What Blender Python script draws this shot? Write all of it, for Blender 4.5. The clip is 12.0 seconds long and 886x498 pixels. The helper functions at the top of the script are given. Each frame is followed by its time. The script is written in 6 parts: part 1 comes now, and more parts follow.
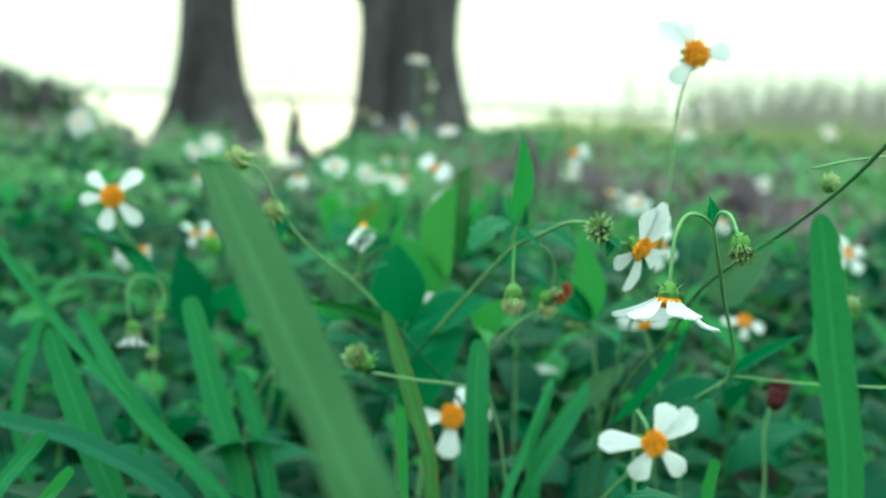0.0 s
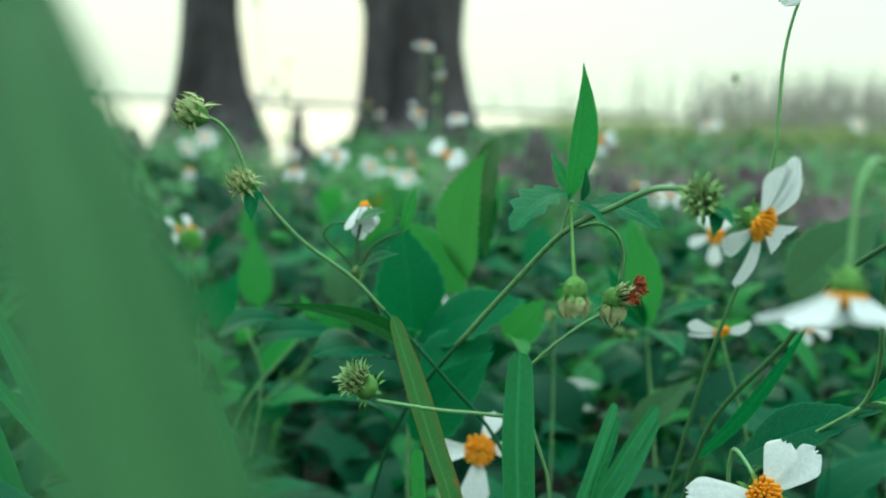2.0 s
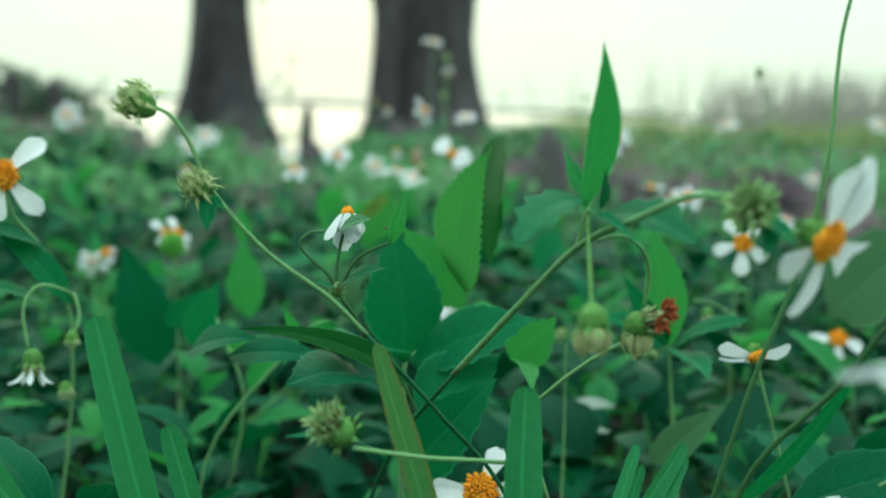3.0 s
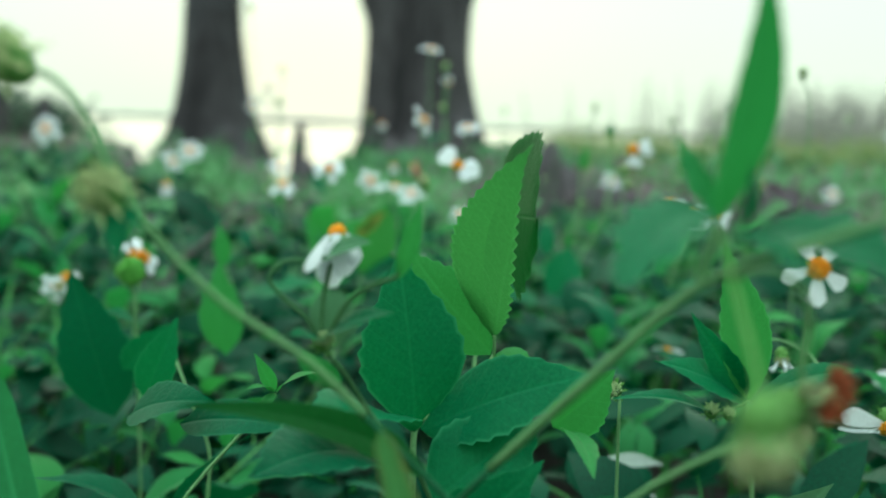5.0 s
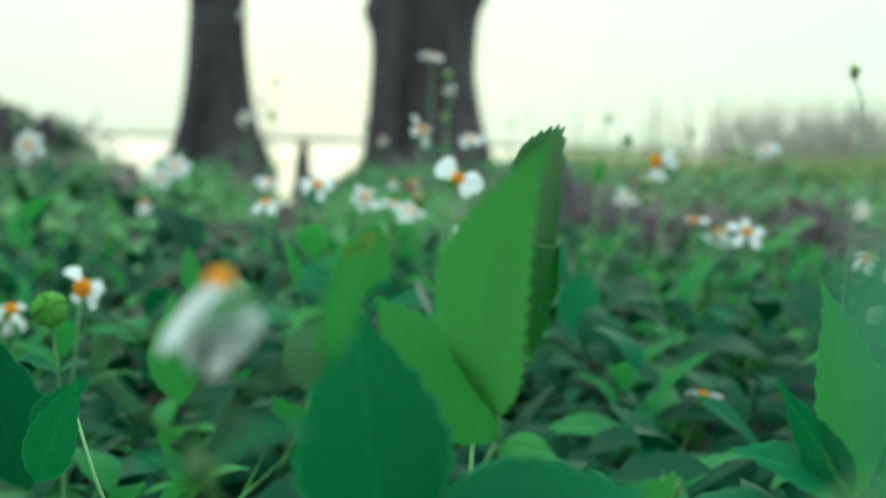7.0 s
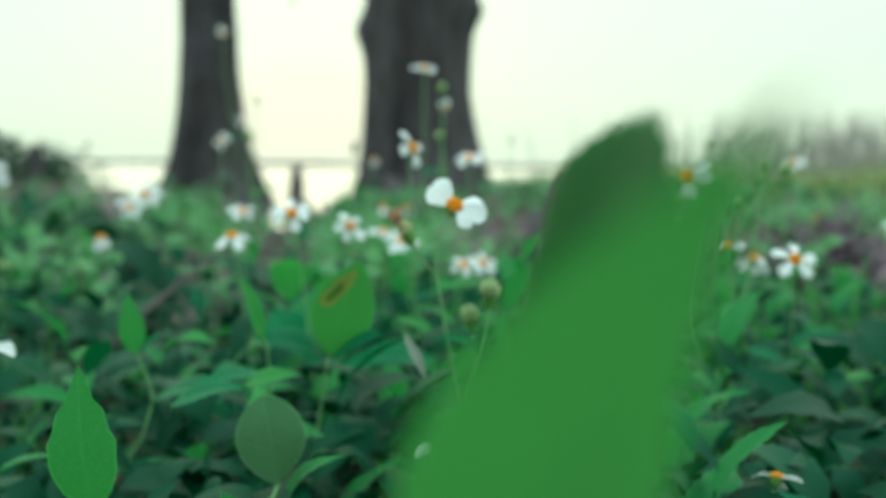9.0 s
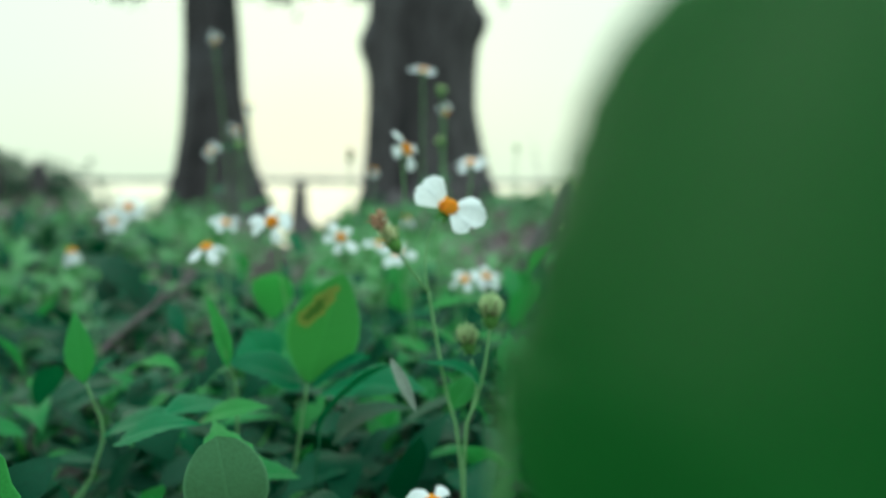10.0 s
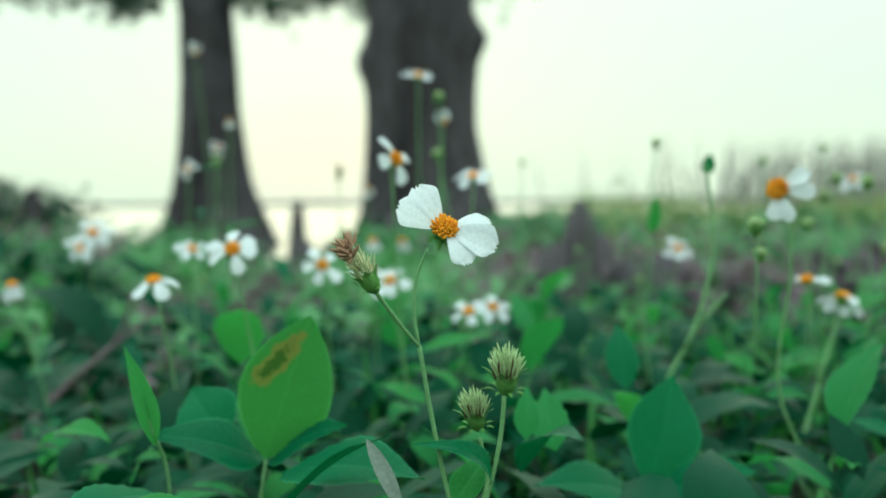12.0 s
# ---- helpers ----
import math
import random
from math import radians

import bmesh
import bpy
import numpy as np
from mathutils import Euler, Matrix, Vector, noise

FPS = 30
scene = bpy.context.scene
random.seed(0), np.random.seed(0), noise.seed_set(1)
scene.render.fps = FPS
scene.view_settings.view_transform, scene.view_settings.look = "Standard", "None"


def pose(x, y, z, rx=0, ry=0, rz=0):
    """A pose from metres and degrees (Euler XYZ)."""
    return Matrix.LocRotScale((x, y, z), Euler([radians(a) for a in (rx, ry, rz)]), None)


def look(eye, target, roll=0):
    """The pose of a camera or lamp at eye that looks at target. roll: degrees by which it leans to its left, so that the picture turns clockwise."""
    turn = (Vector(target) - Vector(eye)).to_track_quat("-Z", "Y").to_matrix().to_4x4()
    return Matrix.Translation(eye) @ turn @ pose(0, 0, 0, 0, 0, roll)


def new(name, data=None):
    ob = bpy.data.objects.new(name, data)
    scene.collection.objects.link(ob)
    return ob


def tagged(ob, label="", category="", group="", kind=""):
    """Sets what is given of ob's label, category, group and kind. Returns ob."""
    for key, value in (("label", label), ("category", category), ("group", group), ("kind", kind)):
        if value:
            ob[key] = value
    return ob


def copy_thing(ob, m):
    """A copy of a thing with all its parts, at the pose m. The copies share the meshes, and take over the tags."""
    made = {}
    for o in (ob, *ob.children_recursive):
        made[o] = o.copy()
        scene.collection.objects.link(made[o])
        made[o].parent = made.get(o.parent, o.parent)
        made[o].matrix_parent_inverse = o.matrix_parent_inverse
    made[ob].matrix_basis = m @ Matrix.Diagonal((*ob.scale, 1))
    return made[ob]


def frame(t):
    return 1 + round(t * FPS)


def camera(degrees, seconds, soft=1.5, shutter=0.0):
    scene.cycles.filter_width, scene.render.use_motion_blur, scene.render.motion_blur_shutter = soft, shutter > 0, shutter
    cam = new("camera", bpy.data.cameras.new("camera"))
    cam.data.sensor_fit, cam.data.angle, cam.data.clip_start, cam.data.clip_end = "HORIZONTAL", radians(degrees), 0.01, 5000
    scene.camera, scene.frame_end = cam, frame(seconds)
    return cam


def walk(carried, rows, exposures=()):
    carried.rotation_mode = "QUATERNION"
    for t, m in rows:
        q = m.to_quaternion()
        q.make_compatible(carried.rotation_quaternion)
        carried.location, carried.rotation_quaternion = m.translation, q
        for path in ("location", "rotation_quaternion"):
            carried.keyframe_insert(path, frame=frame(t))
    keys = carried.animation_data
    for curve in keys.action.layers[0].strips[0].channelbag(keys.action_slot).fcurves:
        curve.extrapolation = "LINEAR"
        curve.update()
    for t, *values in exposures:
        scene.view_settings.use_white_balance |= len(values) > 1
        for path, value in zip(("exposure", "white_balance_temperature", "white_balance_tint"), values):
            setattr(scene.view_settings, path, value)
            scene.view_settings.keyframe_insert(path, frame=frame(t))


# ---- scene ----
cam = camera(42.8, 12.0, 1.9)
PATH = [
    (0, (0.0099, -0.0343, 0.3150), (0.0086, 1.9479, 0.0490), 2.12),
    (0.5, (0.0101, -0.0002, 0.3093), (0.0011, 1.9819, 0.0429), 1.94),
    (1, (0.0044, 0.0265, 0.3025), (0.0028, 2.0093, 0.0408), 1.72),
    (1.5, (0.0025, 0.0542, 0.2974), (-0.0019, 2.0371, 0.0365), 1.59),
    (2, (0.0029, 0.0833, 0.2925), (-0.0073, 2.0664, 0.0335), 1.71),
    (2.5, (0.0076, 0.1079, 0.2885), (-0.0201, 2.0917, 0.0357), 1.85),
    (3, (0.0073, 0.1371, 0.2900), (-0.0219, 2.1198, 0.0290), 1.86),
    (3.2, (-0.0001, 0.1446, 0.2896), (0.0201, 2.1285, 0.0372), 2.01),
    (5, (-0.0021, 0.2391, 0.2800), (-0.0213, 2.2260, 0.0517), 1.78),
    (5.5, (0.0055, 0.2598, 0.2810), (-0.0340, 2.2465, 0.0543), 1.72),
    (6, (0.0059, 0.2856, 0.2806), (-0.0341, 2.2728, 0.0588), 1.78),
    (6.5, (0.0059, 0.3132, 0.2774), (-0.0335, 2.3019, 0.0684), 1.69),
    (7, (0.0024, 0.3436, 0.2737), (-0.0309, 2.3335, 0.0754), 1.51),
    (7.2, (0.0007, 0.3501, 0.2720), (-0.0287, 2.3411, 0.0856), 1.79),
    (9, (0.0020, 0.4788, 0.2714), (-0.0300, 2.4720, 0.1104), 0.31),
    (9.5, (0.0026, 0.5201, 0.2676), (-0.0313, 2.5143, 0.1195), -0.05),
    (10, (0.0068, 0.5600, 0.2621), (-0.0373, 2.5551, 0.1298), -0.03),
    (10.5, (-0.0012, 0.5951, 0.2548), (-0.0338, 2.5916, 0.1421), -0.27),
    (11, (-0.0001, 0.6338, 0.2553), (-0.0342, 2.6304, 0.1454), -0.61),
    (11.5, (0.0049, 0.6670, 0.2575), (-0.0401, 2.6637, 0.1524), -0.75),
    (12, (0.0061, 0.6910, 0.2583), (-0.0417, 2.6881, 0.1623), -0.84),
]
walk(cam, [(t, look(eye, target, roll)) for t, eye, target, roll in PATH], [(0.0, 0.54, 6450, -20), (0.5, 0.40, 6420, -18), (1.0, 0.19, 6380, -17), (1.5, 0.16, 6350, -15), (2.5, 0.13, 6350, -13), (6.5, 0.10, 6350, -13), (8.0, 0.03, 6350, -13), (12.0, 0.0, 6350, -13)])

# the lens is focused a hand's length or two ahead and wide open
cam.data.dof.use_dof = True
cam.data.dof.focus_distance = 0.332
cam.data.dof.aperture_fstop = 9.8
cam.data.dof.aperture_blades = 0

# ---- light: a bright hazy evening sky over a lake ----
world = bpy.data.worlds.new("evening_sky")
scene.world = world
world.use_nodes = True
wn, wl = world.node_tree.nodes, world.node_tree.links
wn.clear()
w_out = wn.new("ShaderNodeOutputWorld")
w_bg = wn.new("ShaderNodeBackground")
w_sky = wn.new("ShaderNodeTexSky")
w_sky.sky_type = "NISHITA"
w_sky.sun_disc = False
w_sky.sun_elevation = radians(7)
w_sky.sun_rotation = radians(-6)
w_sky.dust_density = 4.0
w_tex = wn.new("ShaderNodeTexCoord")
w_sep = wn.new("ShaderNodeSeparateXYZ")
w_ramp = wn.new("ShaderNodeValToRGB")      # overcast sky: the zenith brighter than the horizon
w_ramp.color_ramp.elements[0].position = 0.0
w_ramp.color_ramp.elements[0].color = (0.935, 0.985, 0.840, 1)
w_low = w_ramp.color_ramp.elements.new(0.09)      # clear of the warm band along the horizon
w_low.color = (0.92, 1.0, 0.91, 1)
w_high = w_ramp.color_ramp.elements.new(0.35)
w_high.color = (0.92, 1.0, 0.92, 1)
w_ramp.color_ramp.elements[3].position = 0.9
w_ramp.color_ramp.elements[3].color = (0.93, 1.0, 1.06, 1)
w_gain = wn.new("ShaderNodeMath")
w_gain.operation = "MULTIPLY_ADD"
w_gain.inputs[1].default_value = 2.4
w_gain.inputs[2].default_value = 0.975
w_clamp = wn.new("ShaderNodeMath")
w_clamp.operation = "MAXIMUM"
w_clamp.inputs[1].default_value = 0.0
w_mul = wn.new("ShaderNodeVectorMath")
w_mul.operation = "SCALE"
w_nis = wn.new("ShaderNodeVectorMath")
w_nis.operation = "SCALE"
w_nis.inputs["Scale"].default_value = 0.003
w_add = wn.new("ShaderNodeVectorMath")
w_add.operation = "ADD"
wl.new(w_tex.outputs["Generated"], w_sep.inputs[0])
wl.new(w_sep.outputs["Z"], w_clamp.inputs[0])
wl.new(w_clamp.outputs[0], w_ramp.inputs[0])
w_sq = wn.new("ShaderNodeMath")
w_sq.operation = "POWER"
w_sq.inputs[1].default_value = 2.0
wl.new(w_clamp.outputs[0], w_sq.inputs[0])
wl.new(w_sq.outputs[0], w_gain.inputs[0])
w_dot = wn.new("ShaderNodeVectorMath")      # the glow round the low sun behind the trees
w_dot.operation = "DOT_PRODUCT"
w_dot.inputs[1].default_value = Vector((-0.13, 0.99, 0.0)).normalized()
wl.new(w_tex.outputs["Generated"], w_dot.inputs[0])
w_fac = wn.new("ShaderNodeMapRange")
w_fac.interpolation_type = "SMOOTHSTEP"
w_fac.inputs[1].default_value, w_fac.inputs[2].default_value = 0.994, 1.0
wl.new(w_dot.outputs["Value"], w_fac.inputs[0])
w_mix = wn.new("ShaderNodeMix")
w_mix.data_type = "RGBA"
wl.new(w_fac.outputs[0], w_mix.inputs[0])
wl.new(w_ramp.outputs[0], w_mix.inputs[6])
w_mix.inputs[7].default_value = (1.05, 0.985, 0.85, 1)
wl.new(w_mix.outputs[2], w_mul.inputs[0])
wl.new(w_gain.outputs[0], w_mul.inputs["Scale"])
wl.new(w_sky.outputs[0], w_nis.inputs[0])
wl.new(w_mul.outputs[0], w_add.inputs[0])
wl.new(w_nis.outputs[0], w_add.inputs[1])
wl.new(w_add.outputs[0], w_bg.inputs[0])
wl.new(w_bg.outputs[0], w_out.inputs[0])
w_bg.inputs[1].default_value = 1.0

sun = new("sun", bpy.data.lights.new("sun", "SUN"))
sun.data.energy = 0.8
sun.data.angle = radians(70)
sun.data.color = (1.0, 0.86, 0.66)
sun.matrix_world = look((0, 0, 10), (0.9, -8, 9.0))
scene.view_settings.exposure = 0.0


# ---- materials ----
def material(name):
    m = bpy.data.materials.new(name)
    m.use_nodes = True
    m.node_tree.nodes.clear()
    return m, m.node_tree.nodes, m.node_tree.links


def mix_rgb(n, l, fac, a, b, kind="MIX"):
    x = n.new("ShaderNodeMix")
    x.data_type, x.blend_type = "RGBA", kind
    for sock, v in ((x.inputs[0], fac), (x.inputs[6], a), (x.inputs[7], b)):
        if hasattr(v, "is_linked"):
            l.new(v, sock)
        elif isinstance(v, tuple):
            sock.default_value = (*v, 1)
        else:
            sock.default_value = v
    return x.outputs[2]


def ramp(n, l, src, a, b):
    r = n.new("ShaderNodeMapRange")
    r.inputs[1].default_value, r.inputs[2].default_value = a, b
    l.new(src, r.inputs[0])
    return r.outputs[0]


def noise_tex(n, l, scale, detail=4, rough=0.6, stretch=None):
    t = n.new("ShaderNodeTexCoord")
    x = n.new("ShaderNodeTexNoise")
    x.inputs["Scale"].default_value, x.inputs["Detail"].default_value, x.inputs["Roughness"].default_value = scale, detail, rough
    if stretch:
        mp = n.new("ShaderNodeMapping")
        mp.inputs["Scale"].default_value = stretch
        l.new(t.outputs["Object"], mp.inputs[0])
        l.new(mp.outputs[0], x.inputs[0])
    else:
        l.new(t.outputs["Object"], x.inputs[0])
    return x.outputs[0]


def foliage(name, dark, light, through_col, trans=0.35, rough=0.42, island=False, spots=None, grain=220.0, bump=0.25, spec=0.05, veins=False, streak=False, ribbed=False, rim=None):
    """A thin leaf: a waxy face over a body that lets light through; each leaf its own shade."""
    m, n, l = material(name)
    rnd = n.new("ShaderNodeNewGeometry").outputs["Random Per Island"] if island else n.new("ShaderNodeObjectInfo").outputs["Random"]
    big = noise_tex(n, l, grain / 6)
    fine = noise_tex(n, l, grain * 4, 3)
    base = mix_rgb(n, l, rnd, dark, light)
    base = mix_rgb(n, l, ramp(n, l, big, 0.35, 0.7), base, tuple(c * 0.72 for c in light), "MIX")
    base = mix_rgb(n, l, ramp(n, l, fine, 0.3, 0.75), base, tuple(min(1, c * 1.25) for c in light), "MIX")
    base = mix_rgb(n, l, 0.3, base, mix_rgb(n, l, rnd, dark, light))
    if spots:
        sp = noise_tex(n, l, spots[1], 5, 0.7)
        base = mix_rgb(n, l, ramp(n, l, sp, spots[2], spots[2] + 0.06), base, spots[0])
    height = fine
    if veins:
        tc = n.new("ShaderNodeTexCoord")
        xyz = n.new("ShaderNodeSeparateXYZ")
        l.new(tc.outputs["Object"], xyz.inputs[0])

        def calc(op, a, c):
            k = n.new("ShaderNodeMath")
            k.operation = op
            for sock, v in ((k.inputs[0], a), (k.inputs[1], c)):
                if hasattr(v, "is_linked"):
                    l.new(v, sock)
                else:
                    sock.default_value = v
            return k.outputs[0]
        side = calc("ABSOLUTE", xyz.outputs["X"], 0.0)
        rib = ramp(n, l, side, 0.0008, 0.0002)
        run = calc("SUBTRACT", xyz.outputs["Y"], calc("MULTIPLY", side, 0.95))
        run = calc("ADD", run, calc("MULTIPLY", big, 0.003))
        run = calc("ABSOLUTE", calc("SUBTRACT", calc("FRACT", calc("DIVIDE", run, 0.0062), 0.0), 0.5), 0.0)
        line = calc("MAXIMUM", rib, calc("MULTIPLY", ramp(n, l, run, 0.06, 0.0), 0.7))
        base = mix_rgb(n, l, calc("MULTIPLY", line, 0.16), base, tuple(min(1, c * 1.7 + 0.01) for c in light))
        edge = n.new("ShaderNodeAttribute")
        edge.attribute_name = "across"
        margin = calc("ABSOLUTE", calc("SUBTRACT", edge.outputs["Fac"], 0.5), 0.0)
        base = mix_rgb(n, l, calc("MULTIPLY", ramp(n, l, margin, 0.450, 0.495), 0.55), base, tuple(min(1, c * 1.9 + 0.03) for c in light))
        height = calc("SUBTRACT", fine, calc("MULTIPLY", line, 0.7))
    if ribbed:
        at = n.new("ShaderNodeAttribute")
        at.attribute_name = "across"
        off = n.new("ShaderNodeMath")
        off.operation = "SUBTRACT"
        off.inputs[1].default_value = 0.5
        l.new(at.outputs["Fac"], off.inputs[0])
        far = n.new("ShaderNodeMath")
        far.operation = "ABSOLUTE"
        l.new(off.outputs[0], far.inputs[0])
        wav = n.new("ShaderNodeMath")
        wav.operation = "MULTIPLY"
        wav.inputs[1].default_value = 95.0
        l.new(far.outputs[0], wav.inputs[0])
        sn = n.new("ShaderNodeMath")
        sn.operation = "SINE"
        l.new(wav.outputs[0], sn.inputs[0])
        pale = tuple(min(1, c * 1.9 + 0.012) for c in light)
        base = mix_rgb(n, l, ramp(n, l, sn.outputs[0], 0.2, 4.5), base, pale)
        base = mix_rgb(n, l, ramp(n, l, far.outputs[0], 0.09, -0.08), base, pale)
        base = mix_rgb(n, l, ramp(n, l, far.outputs[0], 0.34 if rim else 0.44, 0.62), base, rim or pale)
        height = sn.outputs[0]
    if streak:
        mp = n.new("ShaderNodeMapping")
        mp.vector_type = "TEXTURE"
        mp.inputs["Location"].default_value = (-0.0068, 0.039, 0)
        mp.inputs["Rotation"].default_value = (0, 0, radians(60))
        mp.inputs["Scale"].default_value = (0.0140, 0.0046, 0.5)
        l.new(n.new("ShaderNodeTexCoord").outputs["Object"], mp.inputs[0])
        far = n.new("ShaderNodeVectorMath")
        far.operation = "LENGTH"
        l.new(mp.outputs[0], far.inputs[0])
        rag = n.new("ShaderNodeMath")
        rag.operation = "MULTIPLY_ADD"
        rag.inputs[1].default_value = 1.6
        l.new(noise_tex(n, l, 160, 4), rag.inputs[0])
        l.new(far.outputs["Value"], rag.inputs[2])
        base = mix_rgb(n, l, ramp(n, l, rag.outputs[0], 1.85, 1.65), base, (0.19, 0.135, 0.04))
        base = mix_rgb(n, l, ramp(n, l, rag.outputs[0], 1.5, 1.25), base, (0.038, 0.024, 0.010))
    p = n.new("ShaderNodeBsdfPrincipled")
    l.new(base, p.inputs["Base Color"])
    p.inputs["Roughness"].default_value = rough
    p.inputs["Specular IOR Level"].default_value = spec
    tr = n.new("ShaderNodeBsdfTranslucent")
    l.new(mix_rgb(n, l, 0.6, base, through_col), tr.inputs[0])
    bp = n.new("ShaderNodeBump")
    bp.inputs["Strength"].default_value = bump
    bp.inputs["Distance"].default_value = 0.0010
    l.new(height, bp.inputs["Height"])
    l.new(bp.outputs[0], p.inputs["Normal"])
    mx = n.new("ShaderNodeMixShader")
    mx.inputs[0].default_value = trans
    l.new(p.outputs[0], mx.inputs[1])
    l.new(tr.outputs[0], mx.inputs[2])
    o = n.new("ShaderNodeOutputMaterial")
    l.new(mx.outputs[0], o.inputs[0])
    return m


def solid(name, a, b, scale=40.0, rough=0.7, bump=0.4, dist=0.002, stretch=None, spec=0.3, c=None):
    m, n, l = material(name)
    big = noise_tex(n, l, scale, 5, 0.65, stretch)
    fine = noise_tex(n, l, scale * 7, 4, 0.6, stretch)
    col = mix_rgb(n, l, ramp(n, l, big, 0.3, 0.7), a, b)
    if c:
        patch = noise_tex(n, l, scale * 0.23, 3, 0.5)
        col = mix_rgb(n, l, ramp(n, l, patch, 0.48, 0.62), col, c)
    col = mix_rgb(n, l, ramp(n, l, fine, 0.35, 0.8), col, tuple(v * 0.6 for v in a))
    p = n.new("ShaderNodeBsdfPrincipled")
    l.new(col, p.inputs["Base Color"])
    p.inputs["Roughness"].default_value = rough
    p.inputs["Specular IOR Level"].default_value = spec
    bp = n.new("ShaderNodeBump")
    bp.inputs["Strength"].default_value, bp.inputs["Distance"].default_value = bump, dist
    l.new(fine, bp.inputs["Height"])
    l.new(bp.outputs[0], p.inputs["Normal"])
    o = n.new("ShaderNodeOutputMaterial")
    l.new(p.outputs[0], o.inputs[0])
    return m


LEAF = foliage("bidens_leaf", (0.0045, 0.055, 0.030), (0.0158, 0.132, 0.054), (0.03, 0.27, 0.05), trans=0.32, veins=True)
LEAF_LIGHT = foliage("light_leaf", (0.0255, 0.145, 0.040), (0.0467, 0.205, 0.055), (0.075, 0.40, 0.06), trans=0.38, veins=True)
LEAF_SPOT = foliage("eaten_leaf", (0.034, 0.150, 0.040), (0.050, 0.190, 0.048), (0.07, 0.36, 0.05), trans=0.4, veins=True, streak=True)
# nearly black green: shade deep between the plants is put into this colour
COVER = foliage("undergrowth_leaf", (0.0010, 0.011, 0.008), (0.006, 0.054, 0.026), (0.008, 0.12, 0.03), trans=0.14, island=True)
# raised to a milky green: haze and glare over the meadow are in it
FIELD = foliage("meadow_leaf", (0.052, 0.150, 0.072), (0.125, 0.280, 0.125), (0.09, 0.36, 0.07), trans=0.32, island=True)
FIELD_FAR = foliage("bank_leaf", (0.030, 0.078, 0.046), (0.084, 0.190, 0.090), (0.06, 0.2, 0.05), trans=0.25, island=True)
GRASS = foliage("grass_blade", (0.0097, 0.086, 0.038), (0.0315, 0.162, 0.062), (0.06, 0.29, 0.06), trans=0.35, grain=160, ribbed=True)
GRASS_FIELD = foliage("meadow_grass", (0.018, 0.085, 0.032), (0.070, 0.215, 0.062), (0.06, 0.3, 0.045), trans=0.3, island=True)
BLADE_RUST = foliage("rusty_blade", (0.026, 0.105, 0.034), (0.045, 0.140, 0.042), (0.09, 0.24, 0.04), trans=0.35, spots=((0.22, 0.075, 0.03), 120, 0.61), grain=160, ribbed=True, rim=(0.15, 0.085, 0.03))
STEM = foliage("stem", (0.105, 0.235, 0.100), (0.190, 0.36, 0.165), (0.12, 0.38, 0.09), trans=0.12, rough=0.5)
# for lower stems: shade among the leaves is painted in as dark green
STEM_SHADE = foliage("shaded_stem", (0.014, 0.080, 0.040), (0.028, 0.120, 0.055), (0.05, 0.16, 0.05), trans=0.08, rough=0.5)
STEM_DARK = foliage("dark_stem", (0.034, 0.095, 0.045), (0.06, 0.145, 0.060), (0.06, 0.14, 0.04), trans=0.05, rough=0.5)
PETAL = foliage("petal", (0.57, 0.62, 0.67), (0.65, 0.69, 0.73), (0.64, 0.70, 0.73), trans=0.33, rough=0.55, grain=300, bump=0.12, spec=0.2)
DISC = foliage("disc_floret", (0.60, 0.19, 0.014), (0.82, 0.38, 0.04), (0.8, 0.35, 0.02), trans=0.12, rough=0.6, island=True)
CALYX = foliage("calyx", (0.06, 0.17, 0.05), (0.12, 0.26, 0.07), (0.14, 0.3, 0.06), trans=0.15, rough=0.5)
CALYX_ROUND = foliage("green_bract", (0.05, 0.19, 0.04), (0.09, 0.27, 0.05), (0.16, 0.42, 0.05), trans=0.35, rough=0.5)
CALYX_CREAM = foliage("cream_floret", (0.20, 0.25, 0.10), (0.44, 0.48, 0.27), (0.5, 0.55, 0.25), trans=0.2, rough=0.6, island=True)
CALYX_FUZZ = foliage("fuzzy_calyx", (0.035, 0.11, 0.035), (0.30, 0.44, 0.20), (0.2, 0.4, 0.1), trans=0.2, rough=0.6, island=True)
CALYX_FADE = foliage("faded_floret", (0.09, 0.20, 0.07), (0.42, 0.47, 0.24), (0.3, 0.42, 0.14), trans=0.2, rough=0.6, island=True)
CALYX_STRAW = foliage("straw_floret", (0.26, 0.31, 0.14), (0.64, 0.65, 0.42), (0.5, 0.55, 0.25), trans=0.2, rough=0.6, island=True)
CALYX_PALE = foliage("pale_floret", (0.25, 0.38, 0.17), (0.48, 0.60, 0.34), (0.5, 0.65, 0.3), trans=0.2, rough=0.6, island=True)
RUST = foliage("withered_floret", (0.16, 0.032, 0.016), (0.27, 0.075, 0.035), (0.4, 0.12, 0.04), trans=0.1, rough=0.7, island=True)
DRIED = foliage("dried_floret", (0.16, 0.09, 0.065), (0.34, 0.21, 0.14), (0.4, 0.25, 0.12), trans=0.1, rough=0.7, island=True)
SEED = foliage("dark_seed", (0.045, 0.03, 0.02), (0.09, 0.06, 0.035), (0.08, 0.05, 0.03), trans=0.02, rough=0.6, island=True)
MAROON = foliage("maroon_bud", (0.045, 0.012, 0.018), (0.085, 0.026, 0.03), (0.15, 0.05, 0.04), trans=0.05, rough=0.6)
BARK = solid("bark", (0.015, 0.013, 0.017), (0.112, 0.103, 0.116), 7.0, 0.9, 1.0, 0.03, (1, 1, 0.14), c=(0.105, 0.102, 0.120))
